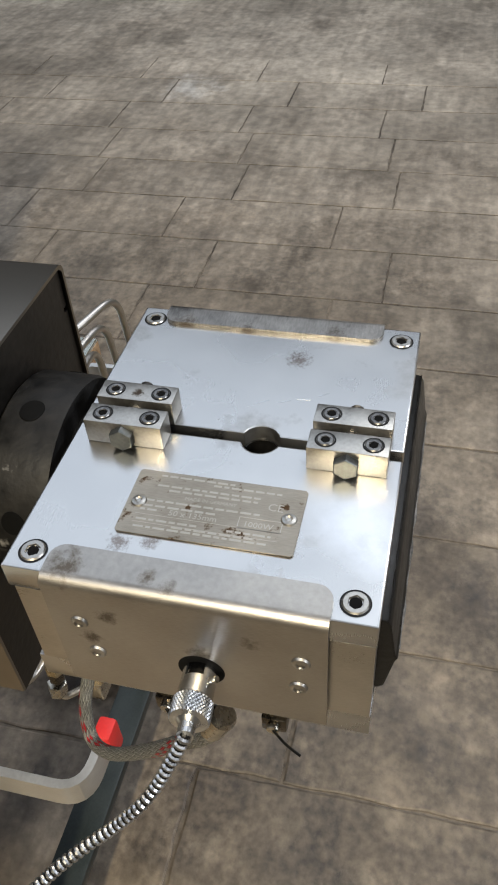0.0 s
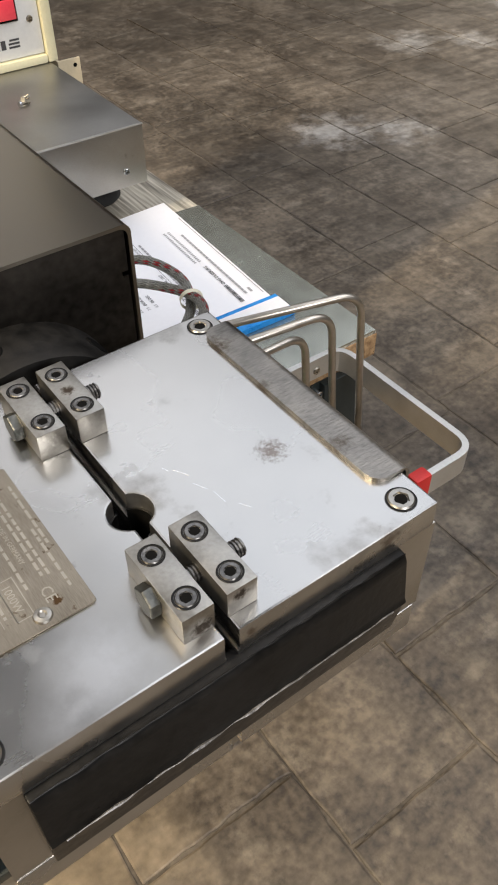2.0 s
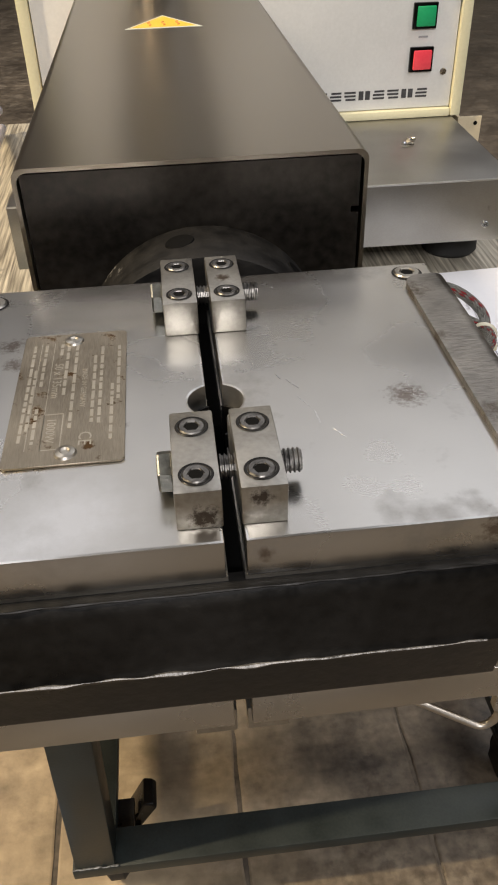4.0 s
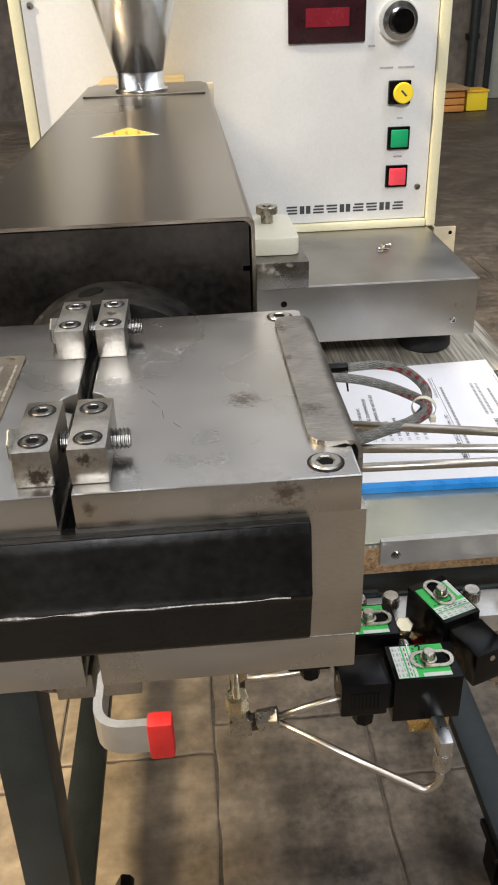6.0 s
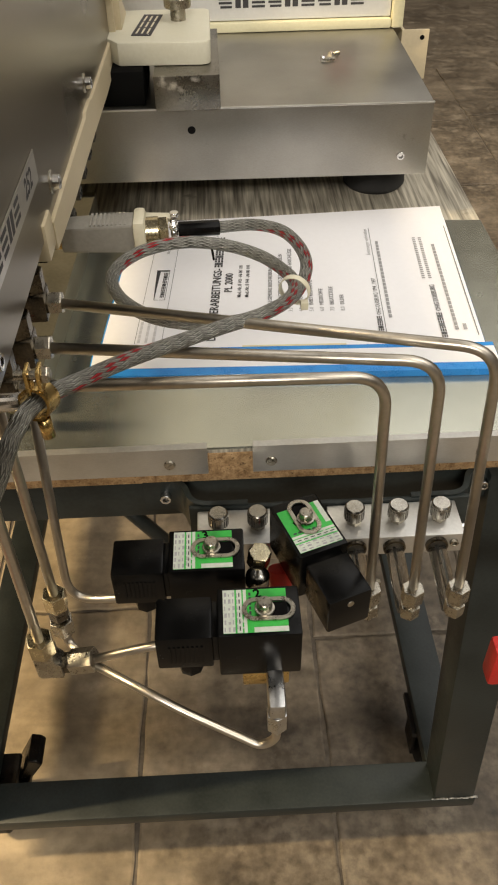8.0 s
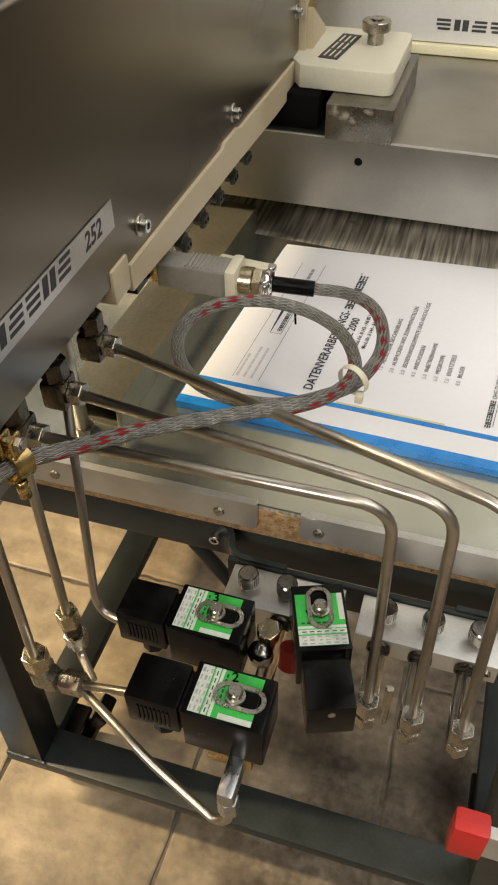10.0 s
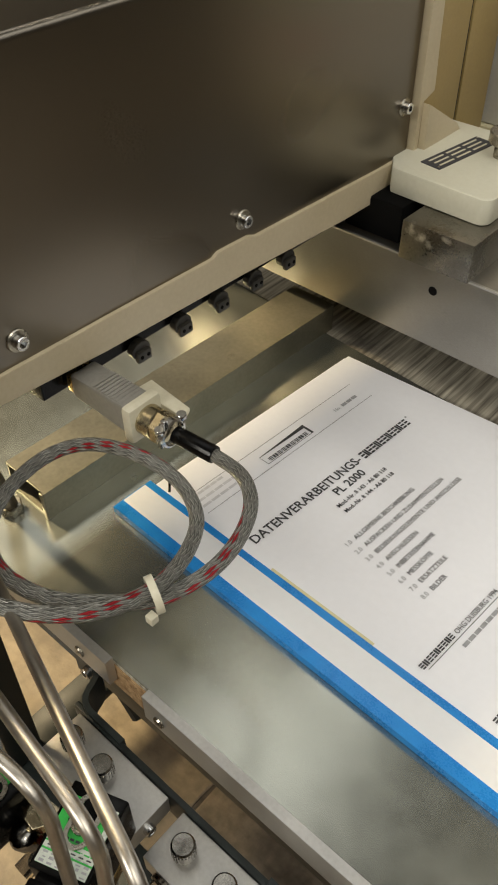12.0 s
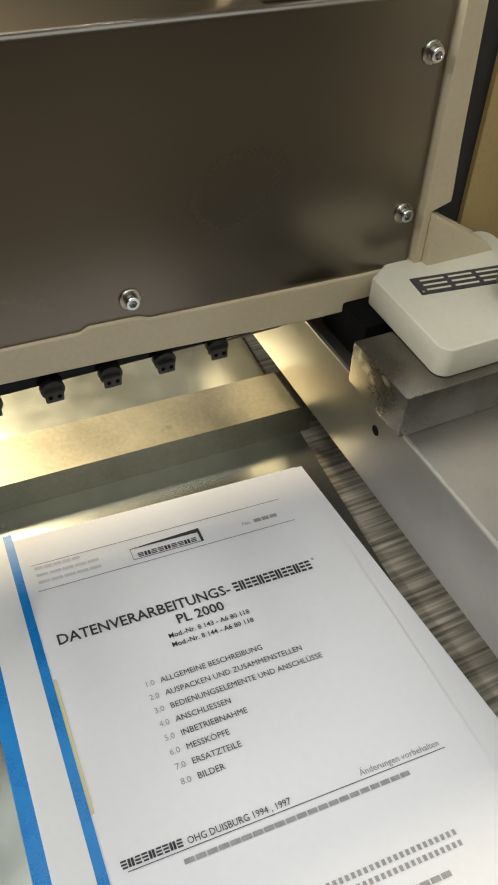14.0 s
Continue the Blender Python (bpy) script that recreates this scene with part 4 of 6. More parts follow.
for fx0, fx1, fy0, fy1 in ((0.043, 0.059, 0.0092, 0.0095), (0.043, 0.059, 0.0142, 0.0145), (0.043, 0.0433, 0.0092, 0.0145), (0.0587, 0.059, 0.0092, 0.0145), (0.005, 0.0587, 0.0092, 0.0094), (0.005, 0.0587, 0.0053, 0.0055)):
    slab(NT, fx0, fx1, fy0, fy1, 0.00004, bars)
tagged(part("plate_print", bars, M_ETCH, plate), kind="stuff")
for rx, ry in ((-0.1135, 0.0848), (-0.1125, 0.0285)):
    part("rivet", lathe([(0.0009, 0.0003), (0.0014, 0.0009), (0.0026, 0.0006), (0.003, 0), (0.003, -0.0004)], (rx, ry, 1.0008), (0, 0, 1), 18, rod((rx, ry, 1.0008), (rx, ry, 1.0012), 0.0009, seg=10)), M_CLAMP, plate)

for k, (ax, ay, bx, by) in enumerate(((-0.052, 0.055, -0.049, 0.05), (-0.05, 0.046, -0.0475, 0.041), (-0.0465, 0.039, -0.046, 0.033), (-0.0545, 0.058, -0.0535, 0.0555), (-0.043, 0.03, -0.0405, 0.026))):
    part("scratch", slab(axes((ax, ay, 1.00005), (bx - ax, by - ay, 0), (ay - by, bx - ax, 0)), 0, math.hypot(bx - ax, by - ay), -0.00012, 0.00012, 0.00003), M_CHROME, die)
plug = thing("heater_plug", -0.156, 0.053, 0.958, "knurled nickel bayonet plug on the heating block's side", "plug")
AX = Vector((-1, -0.08, 0.12)).normalized()
P0 = Vector((-0.1545, 0.053, 0.9615))
part("socket_ring", lathe([(0.0, 0.0004), (0.0082, 0.0004), (0.0087, 0.0002), (0.0088, -0.001)], P0, (-1, 0, 0), 28), M_HOLE, plug, "black socket opening")
part("inner_barrel", lathe([(0.0054, -0.001), (0.0057, 0.0005), (0.0057, 0.011)], P0, AX, 28), M_BLACKP, plug, "glossy black inner barrel")
part("sleeve", lathe([(0.0058, 0.0062), (0.0064, 0.0062), (0.0064, 0.0132), (0.0056, 0.0136)], P0, AX, 28), M_CHROME, plug)
TA = Matrix.Translation(P0) @ turned(AX)
for ang in (0.3, 2.4, 4.5):
    tongue = bmesh.new()
    for k in range(6):
        a = ang + k * 0.16
        bmesh.ops.create_cube(tongue, size=1.0, matrix=TA @ Matrix.Rotation(a, 4, "Z") @ Matrix.Translation((0.0061, 0, 0.0042)) @ Matrix.Diagonal((0.0006, 0.00105, 0.0062, 1)))
    part("tongue", tongue, M_CHROME, plug)
kn = bmesh.new()
for k in range(34):
    for j in range(8):
        a = 2 * math.pi * (k + 0.5 * (j % 2)) / 34
        bmesh.ops.create_cone(kn, cap_ends=False, segments=4, radius1=0.0009, radius2=0.0001, depth=0.0006, matrix=TA @ Matrix.Rotation(a, 4, "Z") @ Matrix.Translation((0.0071, 0, 0.0142 + j * 0.0009)) @ Matrix.Rotation(radians(90), 4, "Y"))
lathe([(0.0055, 0.0132), (0.0068, 0.0136), (0.0068, 0.0212), (0.0045, 0.0216), (0.003, 0.023), (0.003, 0.027), (0, 0.027)], P0, AX, 28, kn)
part("knurled_ring", kn, M_CONDUIT, plug)
part("lug", rod(P0 + AX * 0.006 + Vector((0, -0.005, 0.004)), P0 + AX * 0.006 + Vector((0, -0.0075, 0.0055)), 0.0013, seg=10), M_NICKEL, plug)
E0 = P0 + AX * 0.026
conduit = thing("armoured_cable", -0.2, 0.13, 0.82, "shiny ribbed steel armoured cable hanging from the plug", "cable")
hang = smooth_line([E0 - AX * 0.003, E0 + AX * 0.001, (-0.1868, 0.0555, 0.9545), (-0.192, 0.0602, 0.9455), (-0.1975, 0.0655, 0.939), (-0.203, 0.0745, 0.93), (-0.2095, 0.084, 0.924), (-0.2185, 0.0945, 0.9175), (-0.232, 0.11, 0.903), (-0.252, 0.145, 0.86), (-0.27, 0.2, 0.78), (-0.282, 0.3, 0.66), (-0.283, 0.36, 0.6)], 10)
part("conduit", ridged(hang, 0.0025, 0.0026, 0.0007), M_CONDUIT, conduit)
# dark inner tube paints the shade of the grooves
part("core", tube(hang, 0.00192, 10), M_IRON, conduit, "dark grooves between the ribs")
part("ferrule", lathe([(0.003, -0.002), (0.003, 0.001), (0.0027, 0.0014)], E0 - AX * 0.001, AX, 20), M_NICKEL, conduit)

under = thing("terminal_strip", -0.15, 0.045, 0.925, "small terminal screws and cut wires beneath the block", "terminal")
for ty, tz in ((0.071, 0.928), (0.028, 0.928)):
    tm = part("terminal", box(-0.153, -0.143, ty - 0.005, ty + 0.005, tz - 0.006, tz + 0.003, 0.001), M_DARKFIT, under)
    part("terminal_screw", rod((-0.153, ty, tz - 0.001), (-0.1555, ty, tz - 0.001), 0.0026, seg=14, bevel=0.0004), M_NICKEL, tm)
    part("wire", tube(smooth_line([(-0.155, ty, tz - 0.001), (-0.16, ty - 0.006, tz), (-0.162, ty - 0.012, tz - 0.003)], 6), 0.0006, 6), M_IRON, tm)

# ---- extruder barrel ----
flange = thing("barrel_flange", -0.07, 0.14, 0.9, "worn black iron flange between hood and heating block", "flange")
FC = Vector((-0.07, 0.156, 0.9595))
part("ring", lathe([(0.036, -0.001), (0.0455, 0), (0.047, 0.0015), (0.047, 0.024), (0.046, 0.0275), (0.03, 0.0275)], FC, (0, -1, 0), 56), M_FLANGE, flange)
part("barrel", lathe([(0.034, -0.01), (0.034, 0.0345), (0, 0.0345)], FC, (0, -1, 0), 40), M_IRON, flange)
for a in (80, 140, 200, 20):
    u = Vector((-math.cos(radians(a)), 0, math.sin(radians(a))))
    c = FC + Vector((0, -0.013, 0)) + u * 0.0469
    part("pin_hole", lathe([(0, 0.0004), (0.0042, 0.0004), (0.0052, 0.0003), (0.0058, -0.0006)], c, u, 20), M_HOLE, flange)

hood = thing("extruder_hood", -0.071, 0.45, 0.87, "satin grey steel hood over the extruder barrel", "hood")
HX0, HX1, HZ, HY0, HY1 = -0.136, -0.006, 1.0315, 0.155, 0.75


def hood_shell():
    """Top and two sides of bent sheet with small rounded edges."""
    out = []
    r = 0.004
    out.append((HX1, None))
    sec = [(HX1, "low")]
    for k in range(6):
        a = math.pi / 2 * k / 5
        sec.append((HX1 - r + r * math.cos(a), HZ - r + r * math.sin(a)))
    for k in range(6):
        a = math.pi / 2 + math.pi / 2 * k / 5
        sec.append((HX0 + r + r * math.cos(a), HZ - r + r * math.sin(a)))
    sec.append((HX0, "low"))
    ys = [(HY0, 0.876), (0.36, 0.8745), (0.438, 0.872), (0.559, 0.87), (0.724, 0.864), (HY1, 0.8625)]
    bm = bmesh.new()
    t = 0.0016
    rows = []
    for y, low in ys:
        outer, inner = [], []
        for i, (x, z) in enumerate(sec):
            zz = low if z == "low" else z
            outer.append(bm.verts.new((x, y, zz)))
            cx = (HX0 + HX1) / 2
            ix = x - t if x > cx else x + t
            inner.append(bm.verts.new((ix, y, zz if z == "low" else zz - t)))
        rows.append((outer, inner))
    n = len(sec)
    for (o1, i1), (o2, i2) in zip(rows, rows[1:]):
        for k in range(n - 1):
            bm.faces.new((o1[k], o1[k + 1], o2[k + 1], o2[k]))
            bm.faces.new((i1[k], i2[k], i2[k + 1], i1[k + 1]))
        for k in (0, n - 1):
            bm.faces.new((o1[k], o2[k], i2[k], i1[k]))
    for o, i in (rows[0], rows[-1]):
        for k in range(n - 1):
            bm.faces.new((o[k], i[k], i[k + 1], o[k + 1]))
    bmesh.ops.recalc_face_normals(bm, faces=bm.faces)
    return bm


part("shell", hood_shell(), M_HOOD, hood)
part("front_panel", prism([(HX0 + 0.0026, 0.872), (HX1 - 0.0026, 0.872), (HX1 - 0.0026, 1.007), (HX1 - 0.0056, 1.007), (HX1 - 0.0056, 1.0095), (HX1 - 0.0026, 1.0095), (HX1 - 0.0026, HZ - 0.0026), (HX0 + 0.0026, HZ - 0.0026)], "y", 0.1565, 0.158), M_HOODFRONT, hood, "dark worn front panel")
part("back_panel", box(HX0 + 0.002, HX1 - 0.002, 0.746, 0.748, 0.866, HZ - 0.002), M_HOOD, hood)
part("throat_plate", box(-0.128, -0.012, 0.637, 0.745, HZ, HZ + 0.0018, 0.0005), M_HOOD, hood)
for sy, sz in ((0.38, 0.889), (0.557, 0.886), (0.7395, 0.904), (0.7395, 1.0), (0.2, 0.893)):
    ws = part("cover_screw", socket_head((-0.0003, sy, sz), (1, 0, 0), 0.0042, 0.0042), M_CHROME, hood, "plated socket screw with washer")
    part("washer", lathe([(0.003, 0.0012), (0.0063, 0.0012), (0.0068, 0.0006), (0.0068, 0)], (-0.006, sy, sz), (1, 0, 0), 24), M_NICKEL, ws)
tag = part("maker_tag", box(-0.0057, -0.0051, 0.198, 0.348, 0.905, 0.9215), M_TAG, hood, "silver tag with dark lettering")
TG = axes((-0.0051, 0.2, 0.9065), (0, 1, 0), (0, 0, 1))
LEAN = Matrix(((1, 0.2, 0, 0), (0, 1, 0, 0), (0, 0, 1, 0), (0, 0, 0, 1)))
tb = block_word(TG @ LEAN, 0.004, 0.003, 6, 0.0158, 0.0128, 0.0105, 0.0029)
tagged(part("tag_print", tb, M_INK, tag), kind="stuff")
letters("tag_number", "252", 0.0135, TG @ Matrix.Translation((0.113, 0.0028, 0)) @ LEAN, M_INK, tag, 0.0001, "LEFT", 0.025)
TRI = [(-0.0745, 0.4345), (-0.0515, 0.3945), (-0.0975, 0.3945)]
st = part("warning_sticker", prism(TRI, "z", HZ, HZ + 0.0002), M_WHITELAB, hood, "yellow triangular warning sticker")
part("yellow_field", prism([(-0.0745, 0.4315), (-0.0545, 0.3965), (-0.0945, 0.3965)], "z", HZ + 0.0002, HZ + 0.0003), M_YELLOW, st)
wave = bmesh.new()
for k in range(3):
    tube([Vector((-0.083 + k * 0.0085 + 0.001 * math.sin(i * 1.3), 0.401 + i * 0.0022, HZ + 0.0004)) for i in range(6)], 0.0005, 5, wave)
part("symbol", wave, M_CRATE, st)

hopper = thing("feed_hopper", -0.0735, 0.66, 1.033, "polished stainless cone hopper standing on the extruder hood", "hopper")
HP = Vector((-0.0735, 0.665, 1.0333))
part("collar", lathe([(0.021, 0), (0.0255, 0.0), (0.0258, 0.003), (0.0228, 0.0035), (0.0226, 0.02), (0.021, 0.02)], HP, (0, 0, 1), 40), M_CHROME, hopper, smooth=True)
part("cone", lathe([(0.0215, 0.018), (0.0226, 0.018), (0.078, 0.22), (0.078, 0.25), (0.0765, 0.25), (0.0765, 0.22), (0.0215, 0.02)], HP, (0, 0, 1), 56), M_CHROME, hopper, smooth=True)

# ---- casting that carries the hood ----
cast = thing("support_casting", 0.03, 0.74, 0.82, "cream painted casting arm under the extruder hood", "casting")
part("rail", prism([(0.357, 0.858), (0.357, 0.8755), (0.438, 0.874), (0.526, 0.8718), (0.531, 0.8745), (0.561, 0.8735), (0.568, 0.8706), (0.716, 0.8655), (0.735, 0.8655), (0.735, 0.8395), (0.67, 0.8405), (0.556, 0.847), (0.433, 0.852)], "x", -0.02, -0.0035, bevel=0.001), M_CREAM, cast)
part("rail_end", box(-0.03, -0.004, 0.335, 0.3565, 0.862, 0.884, 0.002), M_CREAM, cast)
part("upright", prism([(0.7515, 0.84), (0.7575, 0.84), (0.7575, 0.904), (0.7715, 0.9085), (0.7715, 0.914), (0.769, 0.95), (0.7655, 1.03), (0.7515, 1.03)], "x", -0.026, 0.0, bevel=0.001), M_CREAM, cast)


def rounded(x0, x1, y0, y1, r, per=6):
    """A rectangle in plan with round corners."""
    out = []
    for cx, cy, a0 in ((x1 - r, y1 - r, 0), (x0 + r, y1 - r, 90), (x0 + r, y0 + r, 180), (x1 - r, y0 + r, 270)):
        out += [(cx + r * math.cos(radians(a0 + 90 * k / per)), cy + r * math.sin(radians(a0 + 90 * k / per))) for k in range(per + 1)]
    return out


arm_outline = [p for p in rounded(-0.02, 0.089, 0.7135, 0.826, 0.009) if not (p[0] < -0.004 and p[1] < 0.735)] 
cut = next(k for k, p in enumerate(arm_outline) if p[0] > 0 and p[1] < 0.73)
arm_outline[cut:cut] = [(-0.02, 0.737), (-0.006, 0.732), (0.004, 0.7165)]
part("arm", prism(arm_outline, "z", 0.8478, 0.868, bevel=0.0018), M_ARM, cast, "rounded off-white arm plate")
part("gusset", prism([(0.7577, 0.8675), (0.813, 0.8675), (0.806, 0.875), (0.7577, 0.9035)], "x", -0.014, 0.006, bevel=0.0015), M_CREAM, cast)
ANP = axes((0.0155, 0.7375, 0.8681), (0.13, 0.99, 0), (-0.99, 0.13, 0))
anp = part("rating_plate", slab(ANP, 0, 0.069, -0.0185, 0.0, 0.0006), M_INK, cast, "black rating plate with silver fields")
an = bmesh.new()
for k in range(3):
    for j in range(3):
        slab(ANP @ Matrix.Translation((0, 0, 0.0006)), 0.0055 + j * 0.0205, 0.0225 + j * 0.0205, -0.0152 + k * 0.0052, -0.0134 + k * 0.0052, 0.0001, an)
tagged(part("plate_fields", an, M_IVORY, anp), kind="stuff")
for q in ((0.002, -0.016), (0.067, -0.0025)):
    c = ANP @ Vector((q[0], q[1], 0.0006))
    part("plate_pin", rod(c, c + Vector((0, 0, 0.0005)), 0.001, seg=10), M_CHROME, anp)
part("lock_knob", lathe([(0.0075, 0), (0.0075, 0.011), (0.0125, 0.0112), (0.0132, 0.012), (0.0132, 0.0195), (0.0125, 0.0203), (0.006, 0.0203), (0.0055, 0.019), (0.0045, 0.019), (0.0045, 0.0215), (0, 0.0215)], (0.0585, 0.787, 0.868), (0, 0, 1), 32), M_NICKEL, cast, "turned steel locking knob")
gear = thing("gear_housing", -0.08, 0.86, 0.8172, "tan painted gear housing behind the extruder hood", "housing")
part("front_half", box(-0.134, -0.03, 0.811, 0.868, 0.8172, 1.026, 0.002), M_TAN, gear)
part("rear_half", box(-0.134, -0.03, 0.872, 0.925, 0.8172, 1.026, 0.002), M_TAN, gear)
part("gasket", box(-0.132, -0.032, 0.868, 0.872, 0.819, 0.993), M_RUBBER, gear)
# added filler: black stands in for the shaded slot behind the upright
part("hood_gap_block", box(-0.13, -0.034, 0.756, 0.811, 0.8172, 1.018), M_RUBBER, gear, "black block standing in for the dark gap behind the hood")
# black block added where only a shaded gap lies under the arm
guard = tagged(link("arm_gap_block", box(-0.026, 0.026, 0.702, 0.79, 0.8168, 0.8475, 0.002), M_HOLE), "black block standing in for the dark gap below the cream arm", "guard")
block = tagged(link("spacer_block", box(0.036, 0.096, 0.687, 0.83, 0.8165, 0.8475, 0.0008), M_MILLED), "rough milled steel spacer block under the cream arm", "block")

barrel = thing("heater_box", -0.07, 0.44, 0.84, "dark underside of the extruder with a row of sockets", "heater box")
part("belly", box(-0.122, -0.03, 0.18, 0.73, 0.845, 0.895, 0.003), M_BLACKP, barrel)
part("socket_rail", prism([(0.395, 0.828), (0.395, 0.87), (0.668, 0.87), (0.668, 0.832), (0.664, 0.828)], "x", -0.1, -0.021, bevel=0.001), M_BLACKP, barrel, "black sheet box that holds the sockets")
trim = bent_line([(-0.0205, 0.62, 0.8275), (-0.0205, 0.6685, 0.8275), (-0.0205, 0.6685, 0.866)], 0.006, 6)
part("edge_trim", tube(trim, 0.0007, 6), M_ALU, barrel, "bare bright sheet edge")
for ky in (0.432, 0.469, 0.507, 0.544, 0.58, 0.617):
    body = prism([(ky + 0.0078 * math.cos(a), 0.8265 + 0.0068 * math.sin(a)) for a in np.linspace(0, 2 * math.pi, 12, endpoint=False)], "x", -0.0215, -0.0155, bevel=0.0008)
    sk = part("socket", box(-0.0165, -0.0125, ky - 0.0058, ky + 0.0058, 0.8195, 0.8275, 0.0012, body), M_SOCKET, barrel, "dusty black two-pin socket")
    for px in (-0.0028, 0.0028):
        part("pin_hole", rod((-0.0126, ky + px, 0.8238), (-0.0121, ky + px, 0.8238), 0.0014, seg=10), M_HOLE, sk)
    part("collar", box(-0.024, -0.0212, ky - 0.0105, ky + 0.0105, 0.8285, 0.8465, 0.001), M_BLACKP, sk)

channel = thing("metal_channel", -0.072, 0.55, 0.705, "hollow rectangular aluminium profile lying under the extruder", "profile")
channel_turn = Matrix.Translation((-0.0465, 0.392, 0.7048)) @ Matrix.Rotation(radians(-2.2), 4, "Z")
ch = bmesh.new()
ends = []
for yy in (0.0, 0.316):
    ends.append([ch.verts.new((x, yy, z)) for x, z in ((-0.047, 0), (0, 0), (0, 0.026), (-0.047, 0.026), (-0.045, 0.002), (-0.002, 0.002), (-0.002, 0.024), (-0.045, 0.024))])
for k in range(4):
    n = (k + 1) % 4
    ch.faces.new((ends[0][k], ends[0][n], ends[1][n], ends[1][k]))
    ch.faces.new((ends[0][4 + k], ends[1][4 + k], ends[1][4 + n], ends[0][4 + n]))
    for e in ends:
        ch.faces.new((e[k], e[n], e[4 + n], e[4 + k]))
bmesh.ops.recalc_face_normals(ch, faces=ch.faces)
ch.transform(channel_turn)
part("profile", ch, M_PROFILE, channel)
foot_lip = box(-0.004, 0.0, -0.002, 0.0, 0.0, 0.026, 0.0005)
foot_lip.transform(channel_turn)
part("burr", foot_lip, M_PROFILE, channel)

# ---- drive unit ----
drive = thing("drive_base", 0.05, 0.95, 0.757, "brushed aluminium drive base on black rubber feet", "drive base")
part("housing", box(-0.25, 0.2965, 0.6885, 1.36, 0.7465, 0.8165, 0.0012), M_ALU, drive)
for fx, fy in ((0.26, 0.768), (0.262, 1.3), (-0.2, 0.768), (-0.2, 1.3)):
    part("foot", lathe([(0, 0), (0.03, 0), (0.0335, 0.004), (0.0315, 0.044), (0, 0.044)], (fx, fy, 0.7026), (0, 0, 1), 28), M_RUBBER, drive, "black rubber foot")
part("screw", socket_head((0.2695, 0.686, 0.766), (0, -1, 0), 0.004, 0.0025), M_CHROME, drive)
part("hole", lathe([(0, 0.0002), (0.0036, 0.0002), (0.0042, -0.0004)], (0.0675, 0.6885, 0.7965), (0, -1, 0), 20), M_HOLE, drive, "dark drilled hole")
part("edge_lip", box(-0.25, 0.2965, 0.6875, 0.69, 0.8155, 0.8172, 0.0004), M_BAR, drive)
for k, (sx, sy, dx, dy) in enumerate(((0.206, 0.812, 0.012, 0.003), (0.216, 0.826, 0.009, 0.008))):
    ls = thing("loose_screw", sx, sy, 0.8165, "loose plated screw lying on the drive base", "screw", "loose screws on the base")
    a, b = Vector((sx, sy, 0.8198)), Vector((sx + dx, sy + dy, 0.8186))
    part("head", rod(a, a + (a - b).normalized() * 0.003, 0.0034, seg=16, bevel=0.0004), M_CHROME, ls)
    part("thread", ridged([a, b], 0.0018, 0.0009, 0.0004), M_NICKEL, ls)
pivot = Matrix.Translation((0.2965, 0.6895, 0)) @ Matrix.Rotation(radians(-0.8), 4, "Z") @ Matrix.Translation((-0.2965, -0.6895, 0))
drive.matrix_basis = pivot @ drive.matrix_basis
ear = thing("corner_bracket", 0.305, 0.93, 0.8165, "cream angle bracket behind the drive base corner", "bracket")
part("angle", box(0.3115, 0.344, 0.93, 0.934, 0.7575, 0.8125, 0.0008, box(0.3115, 0.3155, 0.934, 0.99, 0.7575, 0.8125, 0.0008)), M_CREAM, ear)
part("pin", lathe([(0, 0.0004), (0.0026, 0.0004), (0.003, -0.0004)], (0.336, 0.93, 0.804), (0, -1, 0), 14), M_HOLE, ear)

cab = thing("control_cabinet", 0.037, 1.1, 0.8165, "tall control cabinet with light grey panel and cream frame", "cabinet")
CY = 0.9285
part("body", box(-0.232, 0.306, CY + 0.012, 1.34, 0.8165, 1.46, 0.003), M_CREAM, cab)
fr = bmesh.new()
for a in ((-0.2365, -0.2225, 0.8168, 1.462), (0.2965, 0.3105, 0.8168, 1.462)):
    box(a[0], a[1], CY - 0.006, CY + 0.012, a[2], a[3], 0.003, fr)
for z0, z1 in ((0.8168, 0.8275), (1.451, 1.462)):
    box(-0.2225, 0.2965, CY - 0.006, CY + 0.012, z0, z1, 0.003, fr)
part("frame", fr, M_FRAMECREAM, cab, "yellowed cream frame")
part("front_panel", box(-0.2215, 0.2955, CY, CY + 0.01, 0.8285, 1.4505, 0.0008), M_PANEL, cab, "light grey front panel")
disp = part("display", box(0.103, 0.2015, CY - 0.004, CY + 0.001, 1.0545, 1.112, 0.002), M_DISP, cab, "dark display window")
part("digit_field", box(0.125, 0.18, CY - 0.0044, CY - 0.004, 1.073, 1.094), M_DIGIT, disp)
kb = part("speed_knob", lathe([(0, 0.03), (0.0135, 0.03), (0.015, 0.027), (0.0155, 0.014), (0.014, 0.014)], (0.243, CY, 1.077), (0, -1, 0), 36), M_BLACKP, cab, "black dial knob with bright ring")
part("dial_ring", lathe([(0.0145, 0.014), (0.022, 0.013), (0.0245, 0.006), (0.025, 0.0)], (0.243, CY, 1.077), (0, -1, 0), 40), M_CHROME, kb)
ysw = part("key_switch", box(0.2345, 0.264, CY - 0.006, CY + 0.001, 0.979, 1.008, 0.002), M_BLACKP, cab, "black switch with yellow disc")
part("yellow_disc", lathe([(0, 0.0125), (0.0118, 0.0125), (0.0128, 0.011), (0.0128, 0.006)], (0.253, CY, 0.993), (0, -1, 0), 32), M_YKNOB, ysw)
